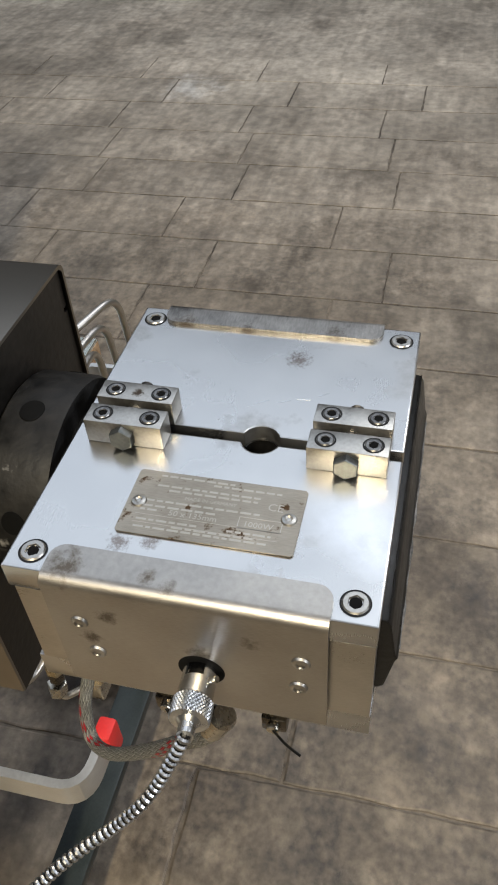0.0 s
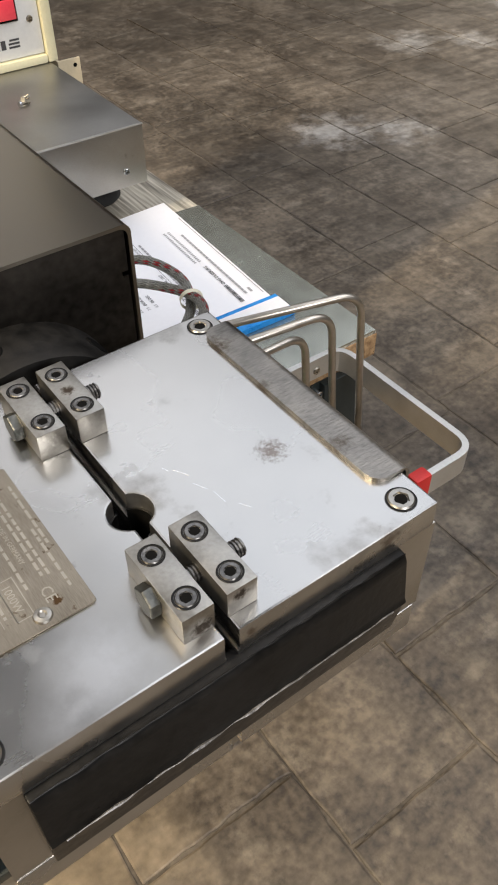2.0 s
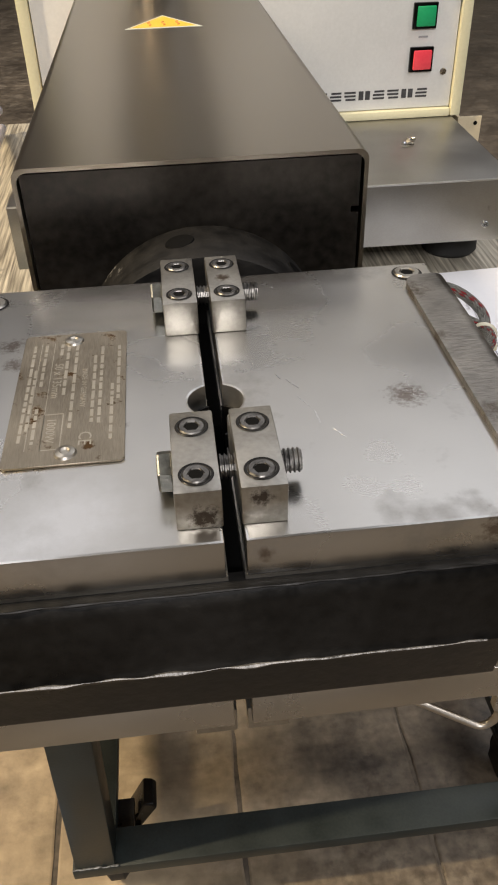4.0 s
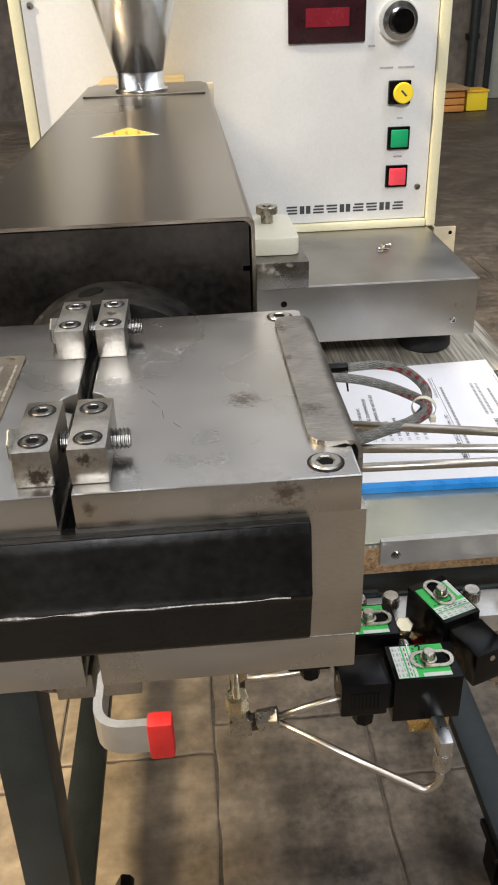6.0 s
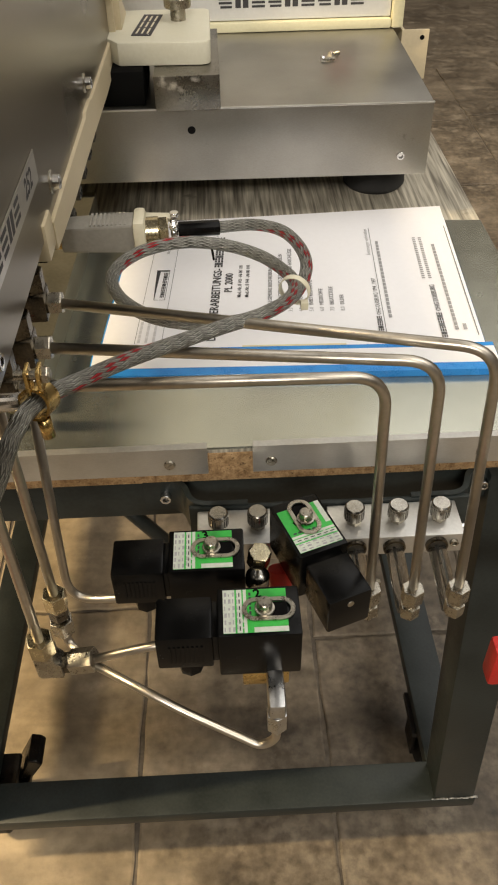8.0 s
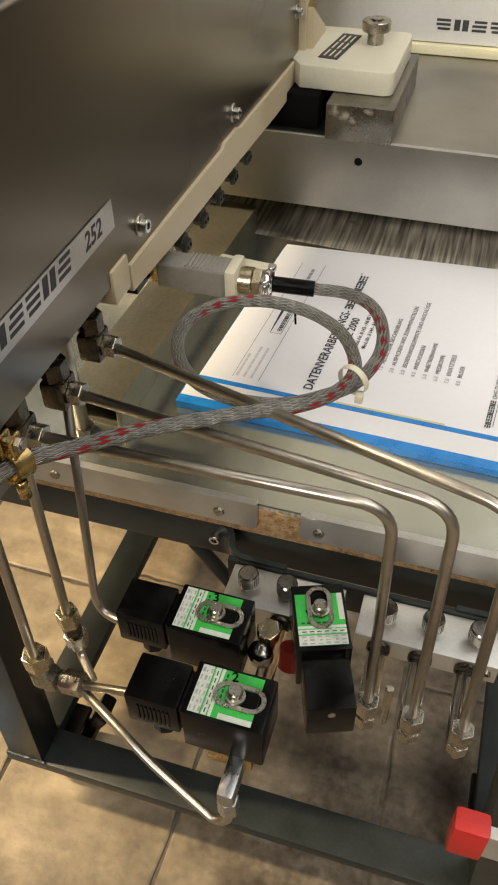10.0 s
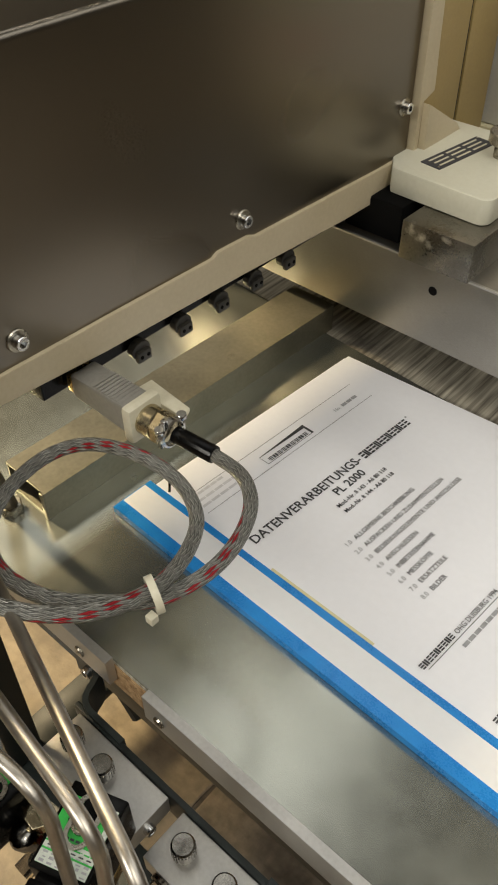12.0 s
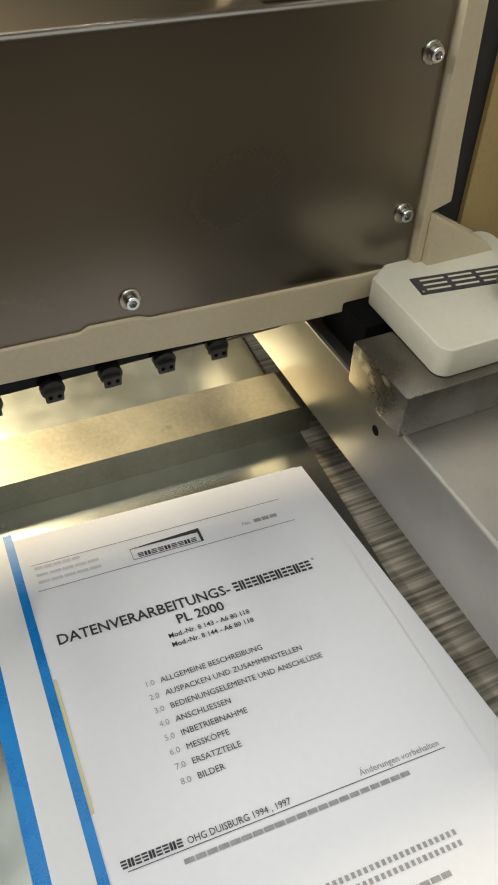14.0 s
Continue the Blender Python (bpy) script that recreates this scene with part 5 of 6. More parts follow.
part("key_slot", slab(axes((0.253, CY - 0.0125, 0.993), (1, 0, -1), (1, 0, 1)), -0.005, 0.005, -0.0012, 0.0012, 0.0002), M_INK, ysw)
for nm, bz, mt in (("green_button", 0.9365, M_GBTN), ("red_button", 0.887, M_RBTN)):
    bt = part(nm, box(0.2365, 0.2665, CY - 0.004, CY + 0.001, bz - 0.0145, bz + 0.0145, 0.001), M_BLACKP, cab, "square push button in a black surround")
    part("cap", box(0.2405, 0.2635, CY - 0.008, CY - 0.004, bz - 0.0112, bz + 0.0112, 0.0015), mt, bt)
CP = axes((0, CY - 0.0002, 0), (1, 0, 0), (0, 0, 1))
pr = block_word(CP, 0.0995, 0.8415, 9, 0.0187, 0.0148, 0.0108, 0.0034, None, 0.0003)
tagged(part("maker_mark", pr, M_INK, cab, "row of black marks"), kind="stuff")
pr = bmesh.new()
for x0, x1, z in ((0.222, 0.24, 1.022), (0.246, 0.268, 1.022), (0.248, 0.256, 0.9605), (0.246, 0.258, 0.9115), (0.206, 0.215, 1.048), (0.266, 0.276, 1.112)):
    slab(CP, x0, x1, z, z + 0.0022, 0.0003, pr)
tagged(part("legends", pr, M_FADED, cab, "small printed legends"), kind="stuff")
pr = block_word(CP, -0.199, 1.121, 4, 0.0165, 0.0135, 0.0112, 0.0034, None, 0.0003)
tagged(part("upper_mark", pr, M_INK, cab, "row of black marks"), kind="stuff")
for sx, sz in ((0.2825, 0.871), (-0.21, 0.87), (-0.211, 1.108), (0.2825, 1.2)):
    part("panel_screw", lathe([(0, 0.0022), (0.0035, 0.002), (0.0043, 0.0008), (0.0043, 0)], (sx, CY, sz), (0, -1, 0), 18), M_NICKEL, cab)
for k in range(2):
    ho = thing("hose", -0.34, 1.0 + 0.06 * k, 0.72, "pale lilac plastic hose beside the cabinet", "hose", "hoses beside the cabinet")
    part("tube", tube(smooth_line([(-0.36, 1.35, 0.715 + 0.03 * k), (-0.33 - 0.02 * k, 1.1, 0.76 + 0.03 * k), (-0.28 - 0.02 * k, 0.9, 0.88 + 0.03 * k), (-0.265 - 0.02 * k, 0.8, 0.9 + 0.03 * k), (-0.3 - 0.02 * k, 0.66, 0.83), (-0.37, 0.62, 0.73 + 0.02 * k), (-0.4, 0.7, 0.7175)], 8), 0.008, 12), M_HOSE, ho, smooth=True)

# ---- pipes from the hood to the sight glasses ----
GP = "steel pipes from extruder to sight glasses"
for (sy, ex, ey, nx, ny, z0, z1) in ((0.318, 0.2275, 0.2485, 0.2315, 0.2345, 0.8465, 0.853), (0.2745, 0.2005, 0.2505, 0.2025, 0.2345, 0.847, 0.8455), (0.2335, 0.1725, 0.2475, 0.1755, 0.2365, 0.8535, 0.84)):
    p = thing("cooling_pipe", ex, ey, 0.66, "bent thin stainless pipe with hexagon nut at its foot", "pipe", GP)
    part("pipe", tube(bent_line([(-0.004, sy, z0), (ex, ey, z1), (nx, ny, 0.676)], 0.02, 8), 0.0031, 12), M_PIPE, p, smooth=True)
    part("nut", hexagon((nx, ny, 0.668), (0, 0, 1), 0.0072, 0.013), M_NICKEL, p)
    part("fitting", hexagon((nx, ny, 0.654), (0, 0, 1), 0.0066, 0.01, bm=rod((nx, ny, 0.664), (nx, ny, 0.668), 0.005, seg=14)), M_NICKEL, p)
    el = thing("elbow_fitting", -0.012, sy, 0.845, "dark oiled elbow fitting under the hood edge", "fitting", "elbow fittings under the hood")
    part("elbow", box(-0.02, -0.0065, sy - 0.008, sy + 0.008, z0 - 0.008, z0 + 0.009, 0.002), M_DARKFIT, el)
    part("nut", hexagon((-0.0065, sy, z0), (1, 0, 0), 0.0066, 0.008), M_NICKEL, el)
    part("collar", hexagon((-0.0135, sy, z0 + 0.009), (0, 0, 1), 0.0075, 0.012, bm=rod((-0.0135, sy, z0 + 0.02), (-0.0135, sy, z0 + 0.034), 0.004, seg=14)), M_DARKFIT, el)
stub = thing("stub_pipe", 0.0, 0.325, 0.7047, "short upright stainless stub pipe standing on the sheet", "pipe")
part("pipe", rod((-0.0735, 0.3785, 0.712), (-0.06, 0.355, 0.84), 0.0055, seg=16), M_PIPE, stub)
part("nut", hexagon((-0.0738, 0.379, 0.7048), (0, 0, 1), 0.0085, 0.008), M_NICKEL, stub)

# ---- pipes down to the solenoid valves ----
GD = "steel pipes down to the valves"
for pts, lab in ((((-0.0285, 0.2105, 0.86), (-0.0255, 0.204, 0.76), (-0.0238, 0.1995, 0.69)), "straight thin stainless pipe ending in an elbow fitting"),
                 (((-0.0245, 0.245, 0.86), (-0.023, 0.241, 0.77), (-0.0212, 0.2365, 0.688)), "straight thin stainless pipe ending in a nut"),
                 (((-0.0185, 0.289, 0.85), (-0.025, 0.272, 0.634), (0.05, 0.256, 0.658)), "bent thin stainless pipe leading to a valve")):
    p = thing("down_pipe", *pts[1], lab, "pipe", GD)
    part("pipe", tube(bent_line(pts, 0.026, 8), 0.003, 12), M_PIPE, p, smooth=True)
fa = thing("elbow_joint", -0.014, 0.203, 0.666, "nickel elbow joint with hexagon nuts joining the pipes", "fitting")
part("elbow", prism([(-0.0305, 0.6605), (-0.0285, 0.6585), (-0.0145, 0.6585), (-0.0145, 0.6715), (-0.018, 0.675), (-0.018, 0.682), (-0.0305, 0.682)], "y", 0.1965, 0.2085, bevel=0.0015), M_NICKEL, fa)
part("nut", hexagon((-0.0242, 0.2015, 0.681), (0.02, -0.06, 1), 0.0082, 0.0145), M_WARMNICKEL, fa)
part("nut", hexagon((-0.0148, 0.203, 0.6655), (1, -0.1, 0.2), 0.0062, 0.005), M_DARKFIT, fa)
part("nut", hexagon((-0.0102, 0.2028, 0.6665), (1, -0.1, 0.25), 0.0078, 0.0155), M_NICKEL, fa)
fb = thing("union_joint", -0.022, 0.239, 0.668, "nickel union joint with two hexagon nuts", "fitting")
part("nut", hexagon((-0.0215, 0.2375, 0.6755), (0, -0.05, 1), 0.0076, 0.0145), M_WARMNICKEL, fb)
part("neck", hexagon((-0.0222, 0.2385, 0.664), (0, -0.08, 1), 0.0064, 0.0125), M_DARKFIT, fb)
part("nut", hexagon((-0.0232, 0.2415, 0.6445), (0.02, -0.1, 1), 0.0078, 0.0145), M_NICKEL, fb)
part("tail", tube(bent_line([(-0.0235, 0.242, 0.646), (-0.022, 0.239, 0.634), (-0.006, 0.224, 0.632)], 0.01, 5), 0.003, 10), M_PIPE, fb)
for pts, lab in ((((0.004, 0.2018, 0.6695), (0.028, 0.1985, 0.682), (0.056, 0.198, 0.69)), "short curved pipe from the joint to a valve"),
                 (((0.004, 0.2, 0.6665), (0.058, 0.176, 0.648), (0.102, 0.162, 0.6295), (0.111, 0.1615, 0.638), (0.1115, 0.1615, 0.652)), "thin bent pipe sagging from the joint to a valve")):
    p = thing("link_pipe", *pts[0], lab, "pipe", GD)
    part("pipe", tube(bent_line(pts, 0.012, 6), 0.0028, 12), M_PIPE, p, smooth=True)


def solenoid(x, y, ztop, turn, digit, label):
    """A solenoid valve: coil with label, clip, nut, plug with gland, brass body."""
    ob = thing("solenoid_valve", 0, 0, 0, label, "solenoid valve", "solenoid valves under the bench")
    bod = part("coil", box(-0.0255, 0.0212, -0.0165, 0.0165, -0.0385, 0, 0.0015), M_BLACKP, ob, "black moulded coil")
    lab = part("coil_label", slab(Matrix.Translation((-0.0026, 0, 0)), -0.0195, 0.0165, -0.0145, 0.0145, 0.0003), M_GREEN, bod, "green and white printed label")
    L = Matrix.Translation((-0.0026, 0, 0.0003))
    wh = bmesh.new()
    slab(L, -0.0195, -0.0128, -0.0145, 0.0145, 0.0001, wh)
    slab(L, -0.0118, -0.0088, -0.0145, 0.0145, 0.0001, wh)
    slab(L, -0.008, -0.0062, -0.0145, 0.0145, 0.0001, wh)
    slab(L, -0.0025, 0.0165, -0.0145, -0.0112, 0.0001, wh)
    part("white_field", wh, M_WHITELAB, lab)
    pk, dk = bmesh.new(), bmesh.new()
    for k in range(6):
        for c in range(3):
            slab(L @ Matrix.Translation((0, 0, 0.0001)), -0.0188 + c * 0.0023, -0.0182 + c * 0.0023 + 0.0004 * ((k + c) % 3), -0.0135 + k * 0.0047, -0.0107 + k * 0.0047 - 0.0012 * ((k * c) % 2), 0.0001, pk)
        slab(L @ Matrix.Translation((0, 0, 0.0001)), -0.0118, -0.0113, -0.012 + k * 0.0042, -0.009 + k * 0.0042, 0.0001, pk)
        slab(L @ Matrix.Translation((0, 0, 0.0001)), -0.0048, -0.0036, -0.006 + k * 0.0032, -0.0038 + k * 0.0032, 0.0001, dk)
        slab(L @ Matrix.Translation((0, 0, 0.0001)), -0.0106, -0.0099, -0.013 + k * 0.0045, -0.0102 + k * 0.0045, 0.0001, dk)
    tagged(part("fine_print", pk, M_FADED, lab), kind="stuff")
    tagged(part("type_print", dk, M_INK, lab), kind="stuff")
    letters("mark", "CE", 0.0052, L @ Matrix.Translation((-0.0068, -0.0118, 0.0001)) @ Matrix.Rotation(1.5708, 4, "Z"), M_WHITELAB, lab, 0.0001)
    letters("pen_mark", digit, 0.0085, L @ Matrix.Translation((-0.0015, 0.0082, 0.0002)) @ Matrix.Rotation(0.2 if turn < 50 else -1.2, 4, "Z"), M_HOLE, lab, 0.0001, "LEFT", 0.02)
    clip = bmesh.new()
    loops = []
    for reach, half, z in ((0.0072, 0.0078, 0.0008), (0.0072, 0.0078, 0.0018), (0.0072, 0.0052, 0.0018), (0.0072, 0.0052, 0.0008)):
        loops.append([clip.verts.new((0.0035 + math.copysign(reach, math.cos(a)) + half * math.cos(a), half * math.sin(a), z)) for a in np.linspace(0.01, 2 * math.pi + 0.01, 28, endpoint=False)])
    for p, q in zip(loops, loops[1:] + loops[:1]):
        for k in range(28):
            clip.faces.new((p[k], p[(k + 1) % 28], q[(k + 1) % 28], q[k]))
    bmesh.ops.recalc_face_normals(clip, faces=clip.faces)
    part("clip_well", slab(L @ Matrix.Translation((0, 0, 0.0002)), 0.001, 0.0165, -0.005, 0.005, 0.0001), M_HOLE, lab, "black coil end inside the clip")
    part("spring_clip", clip, M_NICKEL, bod)
    part("nut", lathe([(0, 0.0072), (0.0036, 0.0072), (0.0042, 0.0066), (0.0045, 0.002), (0.0056, 0.0018), (0.0058, 0.0005)], (0.0012, 0, 0.001), (0, 0, 1), 18), M_NICKEL, bod)
    plugg = part("plug", box(-0.0605, -0.0285, -0.0142, 0.0142, -0.0325, -0.0035, 0.0018, box(-0.03, -0.0245, -0.012, 0.012, -0.0295, -0.006, 0.0006)), M_BLACKP, ob, "black connector plug")
    rb = bmesh.new()
    for k in range(8):
        box(-0.0535 + k * 0.0026, -0.0522 + k * 0.0026, -0.0149, -0.014, -0.026, -0.011, 0, rb)
    part("ribs", rb, M_BLACKP, plugg)
    part("gland", lathe([(0.0062, 0.0), (0.0068, -0.004), (0.0076, -0.007), (0.0076, -0.014), (0.0058, -0.0165), (0, -0.0165)], (-0.0425, -0.004, -0.0315), (0, 0, 1), 8), M_BLACKP, plugg)
    part("plug_screw", rod((-0.0605, 0, -0.01), (-0.0611, 0, -0.01), 0.0022, seg=12), M_NICKEL, plugg)
    part("valve_body", box(-0.0125, 0.0145, -0.0165, 0.0125, -0.05, -0.038, 0.0012), M_BRASS, ob, "brass valve body")
    ob.matrix_basis = pose(x, y, ztop, 0, 0, turn)
    return ob


solenoid(0.076, 0.2495, 0.7095, 0, "3", "black solenoid valve with green label marked 3")
solenoid(0.1055, 0.197, 0.7175, 0, "2", "black solenoid valve with green label marked 2")
solenoid(0.1375, 0.268, 0.71, 110, "1", "black solenoid valve with green label marked 1, turned sideways")
vf = thing("valve_elbow", 0.111, 0.165, 0.66, "plated elbow fitting on the valve's brass body", "fitting")
part("elbow", box(0.1065, 0.1165, 0.157, 0.184, 0.668, 0.682, 0.003), M_CONDUIT, vf)
part("nut", hexagon((0.1115, 0.1625, 0.652), (0, 0, 1), 0.0063, 0.016), M_CONDUIT, vf)
vg = thing("valve_outlet", 0.115, 0.243, 0.68, "dark hexagon fitting between valve and block", "fitting")
part("nut", hexagon((0.106, 0.262, 0.678), (0.1, -0.2, 1), 0.0075, 0.016, bm=rod((0.106, 0.252, 0.67), (0.107, 0.286, 0.662), 0.004, seg=14)), M_WARMNICKEL, vg)
part("dome", lathe([(0.0078, -0.006), (0.0078, 0.004), (0.0062, 0.0075), (0, 0.0085)], (0.1052, 0.249, 0.679), (0, -0.3, 1), 24), M_CAP, vg, "bright domed cap", smooth=True)
part("red_ring", rod((0.121, 0.262, 0.65), (0.121, 0.268, 0.664), 0.008, seg=20), M_RED, vg, "red plastic ring")

# ---- distributor blocks ----
for x0, x1, caps, tubes in ((0.066, 0.146, (0.081, 0.108), (0.108,)), (0.158, 0.25, (0.175, 0.2055, 0.235), (0.1745, 0.2015, 0.231))):
    mb = thing("distributor_block", (x0 + x1) / 2, 0.3, 0.65, "silver metal distributor block with knurled caps and clear tubes", "distributor", "distributor blocks under the bench edge")
    part("block", box(x0, x1, 0.286, 0.318, 0.652, 0.67, 0.001), M_BAR, mb)
    for cx in caps:
        cp = part("cap", lathe([(0.0062, 0.0045), (0.0068, 0.005), (0.0068, 0.0145), (0.0058, 0.0155), (0, 0.0155)], (cx, 0.302, 0.67), (0, 0, 1), 26), M_CAP, mb, "knurled plated cap")
        part("cap_neck", hexagon((cx, 0.302, 0.67), (0, 0, 1), 0.0056, 0.005), M_NICKEL, cp)
        kr = bmesh.new()
        for k in range(22):
            a = 2 * math.pi * k / 22
            bmesh.ops.create_cube(kr, size=0.001, matrix=Matrix.Translation((cx + 0.0068 * math.cos(a), 0.302 + 0.0068 * math.sin(a), 0.679)) @ Matrix.Rotation(a, 4, "Z") @ Matrix.Diagonal((0.7, 1, 8, 1)))
        tagged(part("knurl", kr, M_CAP, cp), kind="stuff")
    for tx in tubes:
        gl = part("sight_tube", tube([Vector((tx, 0.287, 0.661)), Vector((tx, 0.238, 0.653))], 0.0062, 16), M_CLEAR, mb, "clear sight tube", smooth=True)
        part("seal", lathe([(0.0064, 0), (0.0078, 0.0005), (0.0078, 0.003), (0.0064, 0.0035)], (tx, 0.2862, 0.661), (0, -1, 0), 20), M_DARKFIT, gl, "dark red seal ring")
        part("needle", rod((tx, 0.284, 0.66), (tx, 0.245, 0.655), 0.0009, seg=8), M_DARKFIT, gl)
    part("side_screw", socket_head((x1 + 0.004, 0.3, 0.661), (1, 0, 0), 0.0036, 0.004), M_CHROME, mb)
    part("front_screw", socket_head((x1 - 0.007, 0.2835, 0.6625), (0, -1, 0), 0.003, 0.0025), M_NICKEL, mb)
drain = thing("drain_cock", 0.187, 0.27, 0.63, "small brass drain cock hanging from the block", "valve")
part("stem", hexagon((0.187, 0.262, 0.638), (0, 0.3, 1), 0.0034, 0.012, bm=rod((0.187, 0.256, 0.622), (0.187, 0.262, 0.64), 0.0022, seg=12)), M_NICKEL, drain)
for bx, s in ((0.042, 1), (0.279, -1)):
    st = thing("strap_bracket", bx, 0.345, 0.65, "black bent strap bracket screwed to the bench rail", "bracket", "strap brackets on the bench rail")
    part("strap", flat_bar(((bx - 0.016 * s, 0.347), (bx + 0.013 * s, 0.347), (bx + 0.02 * s, 0.322), (bx + 0.06 * s, 0.322)), 0.03, 0.004, 0.644), M_FRAME, st)
    part("screw", socket_head((bx, 0.3395, 0.66), (0, -1, 0), 0.0042, 0.0055), M_CHROME, st)
stay = thing("stay_strut", 0.02, 0.37, 0.6, "black diagonal strut under the bench rail", "strut")
part("strut", tube([Vector((-0.005, 0.372, 0.635)), Vector((0.045, 0.372, 0.56))], 0.006, 8), M_FRAME, stay)
part("foot", box(-0.014, 0.004, 0.364, 0.38, 0.62, 0.64, 0.002), M_FRAME, stay)
backbar = thing("carrier_bar", 0.15, 0.32, 0.65, "black flat bar carrying the distributor blocks", "bar")
part("bar", box(0.06, 0.262, 0.3185, 0.3225, 0.645, 0.672, 0.0008), M_FRAME, backbar)

# ---- plugs and braided cable ----
plug2 = thing("grey_plug", 0.02, 0.421, 0.834, "grey connector plug with ivory latch under the hood", "plug")
part("hood", prism([(-0.014, 0.8255), (0.034, 0.8235), (0.037, 0.827), (0.037, 0.841), (0.034, 0.8445), (-0.014, 0.8425)], "y", 0.4115, 0.4305, bevel=0.002), M_GREYPL, plug2)
rg = bmesh.new()
for k in range(9):
    box(0.006 + k * 0.0028, 0.0074 + k * 0.0028, 0.4125, 0.4295, 0.8432, 0.8445, 0, rg)
part("grip_ribs", rg, M_GREYPL, plug2)
part("latch", box(0.034, 0.042, 0.4085, 0.433, 0.8215, 0.8465, 0.003, prism([(0.02, 0.4325), (0.06, 0.4325), (0.0565, 0.441), (0.021, 0.4445)], "z", 0.8345, 0.8375, bevel=0.001)), M_IVORY, plug2)
part("gland", lathe([(0.0092, 0), (0.0096, 0.0005), (0.0096, 0.009), (0.009, 0.0095)], (0.041, 0.421, 0.834), (1, 0.05, 0), 28), M_WARMNICKEL, plug2)
part("gland_nut", hexagon((0.0505, 0.4215, 0.834), (1, 0.05, 0), 0.0098, 0.006), M_WARMNICKEL, plug2)
for side in (-1, 1):
    part("clamp_screw", rod((0.0605, 0.422 + side * 0.0085, 0.829), (0.0605, 0.422 + side * 0.0085, 0.8395), 0.0017, seg=10, bm=rod((0.0605, 0.422 + side * 0.0085, 0.8395), (0.0605, 0.422 + side * 0.0085, 0.8425), 0.0029, seg=12)), M_CHROME, plug2)
part("clamp_ring", lathe([(0.0078, 0), (0.0092, 0.0006), (0.0092, 0.004), (0.0078, 0.0046)], (0.058, 0.422, 0.834), (1, 0.05, 0), 24, box(0.059, 0.0625, 0.4155, 0.4185, 0.839, 0.8465, 0.0006)), M_CHROME, plug2)
part("boot", rod((0.063, 0.4225, 0.834), (0.0905, 0.4255, 0.833), 0.0052, seg=18, bevel=0.0008), M_BLACKP, plug2)
part("pins", box(-0.019, -0.0135, 0.412, 0.43, 0.828, 0.84, 0.001), M_BRASS, plug2)

CABLE = [(0.0885, 0.4255, 0.833), (0.1135, 0.4215, 0.836), (0.1315, 0.4085, 0.8375), (0.1415, 0.3875, 0.8362), (0.143, 0.3645, 0.8346), (0.1345, 0.3425, 0.831), (0.1186, 0.3221, 0.8337), (0.0993, 0.305, 0.838), (0.0746, 0.2993, 0.8415), (0.0505, 0.3086, 0.8411), (0.033, 0.3301, 0.8388), (0.0245, 0.3554, 0.836), (0.0275, 0.3745, 0.836), (0.043, 0.386, 0.8395), (0.0665, 0.3945, 0.8395), (0.0925, 0.3967, 0.8355), (0.1145, 0.3866, 0.833), (0.128, 0.3645, 0.835), (0.1335, 0.3384, 0.84), (0.1275, 0.3135, 0.8455), (0.112, 0.2945, 0.849), (0.0885, 0.28, 0.851), (0.0645, 0.2615, 0.855), (0.045, 0.239, 0.863), (0.028, 0.2145, 0.8715), (0.012, 0.195, 0.876), (0.003, 0.18, 0.871), (-0.008, 0.165, 0.85), (-0.022, 0.152, 0.837), (-0.055, 0.152, 0.832), (-0.082, 0.152, 0.822), (-0.098, 0.156, 0.797), (-0.109, 0.152, 0.775), (-0.12, 0.133, 0.787), (-0.13, 0.101, 0.826), (-0.139, 0.0765, 0.864), (-0.147, 0.06, 0.893), (-0.148, 0.052, 0.912)]
cable = thing("braided_cable", 0.08, 0.36, 0.83, "looped grey braided cable with red flecks tied by an ivory strap", "cable")
part("sleeve", tube(smooth_line(CABLE, 6), 0.0039, 14), M_BRAID, cable, smooth=True)
part("end_gland", lathe([(0.0042, -0.012), (0.006, -0.0115), (0.006, 0.002), (0.0048, 0.004), (0, 0.004)], (-0.1475, 0.0515, 0.913), (0.0, -0.45, 0.9), 20), M_NICKEL, cable)
part("cable_tie", lathe([(0.0088, -0.0019), (0.0094, -0.0019), (0.0094, 0.0019), (0.0088, 0.0019), (0.0088, -0.0019)], (0.1335, 0.3395, 0.8355), (0.45, 1, 0.1), 20, box(0.1365, 0.141, 0.33, 0.3345, 0.827, 0.832, 0.0006)), M_IVORY, cable, "ivory cable tie")
part("tie_end", tube([Vector((0.085, 0.3965, 0.834)), Vector((0.086, 0.3945, 0.826))], 0.0008, 6), M_BLACKP, cable)
clipb = thing("pipe_clip", 0.013, 0.18, 0.882, "brass hose clip holding the braided cable at the hood", "clip")
part("ring", lathe([(0.0062, -0.005), (0.0074, -0.005), (0.0074, 0.005), (0.0062, 0.005), (0.0062, -0.005)], (0.012, 0.195, 0.876), (0.3, 1, -0.25), 24), M_BRASS, clipb)
for ex in (0.009, 0.014):
    part("ear", box(ex, ex + 0.0018, 0.191, 0.199, 0.8815, 0.8935, 0.0006), M_BRASS, clipb)
part("ear_screw", rod((0.0045, 0.195, 0.8895), (0.0195, 0.195, 0.8895), 0.0022, seg=14, bm=hexagon((0.0158, 0.195, 0.8895), (1, 0, 0), 0.0038, 0.003)), M_NICKEL, clipb)
part("stud", rod((-0.0215, 0.195, 0.875), (0.0045, 0.195, 0.876), 0.004, seg=16, bevel=0.0005), M_CHROME, clipb)
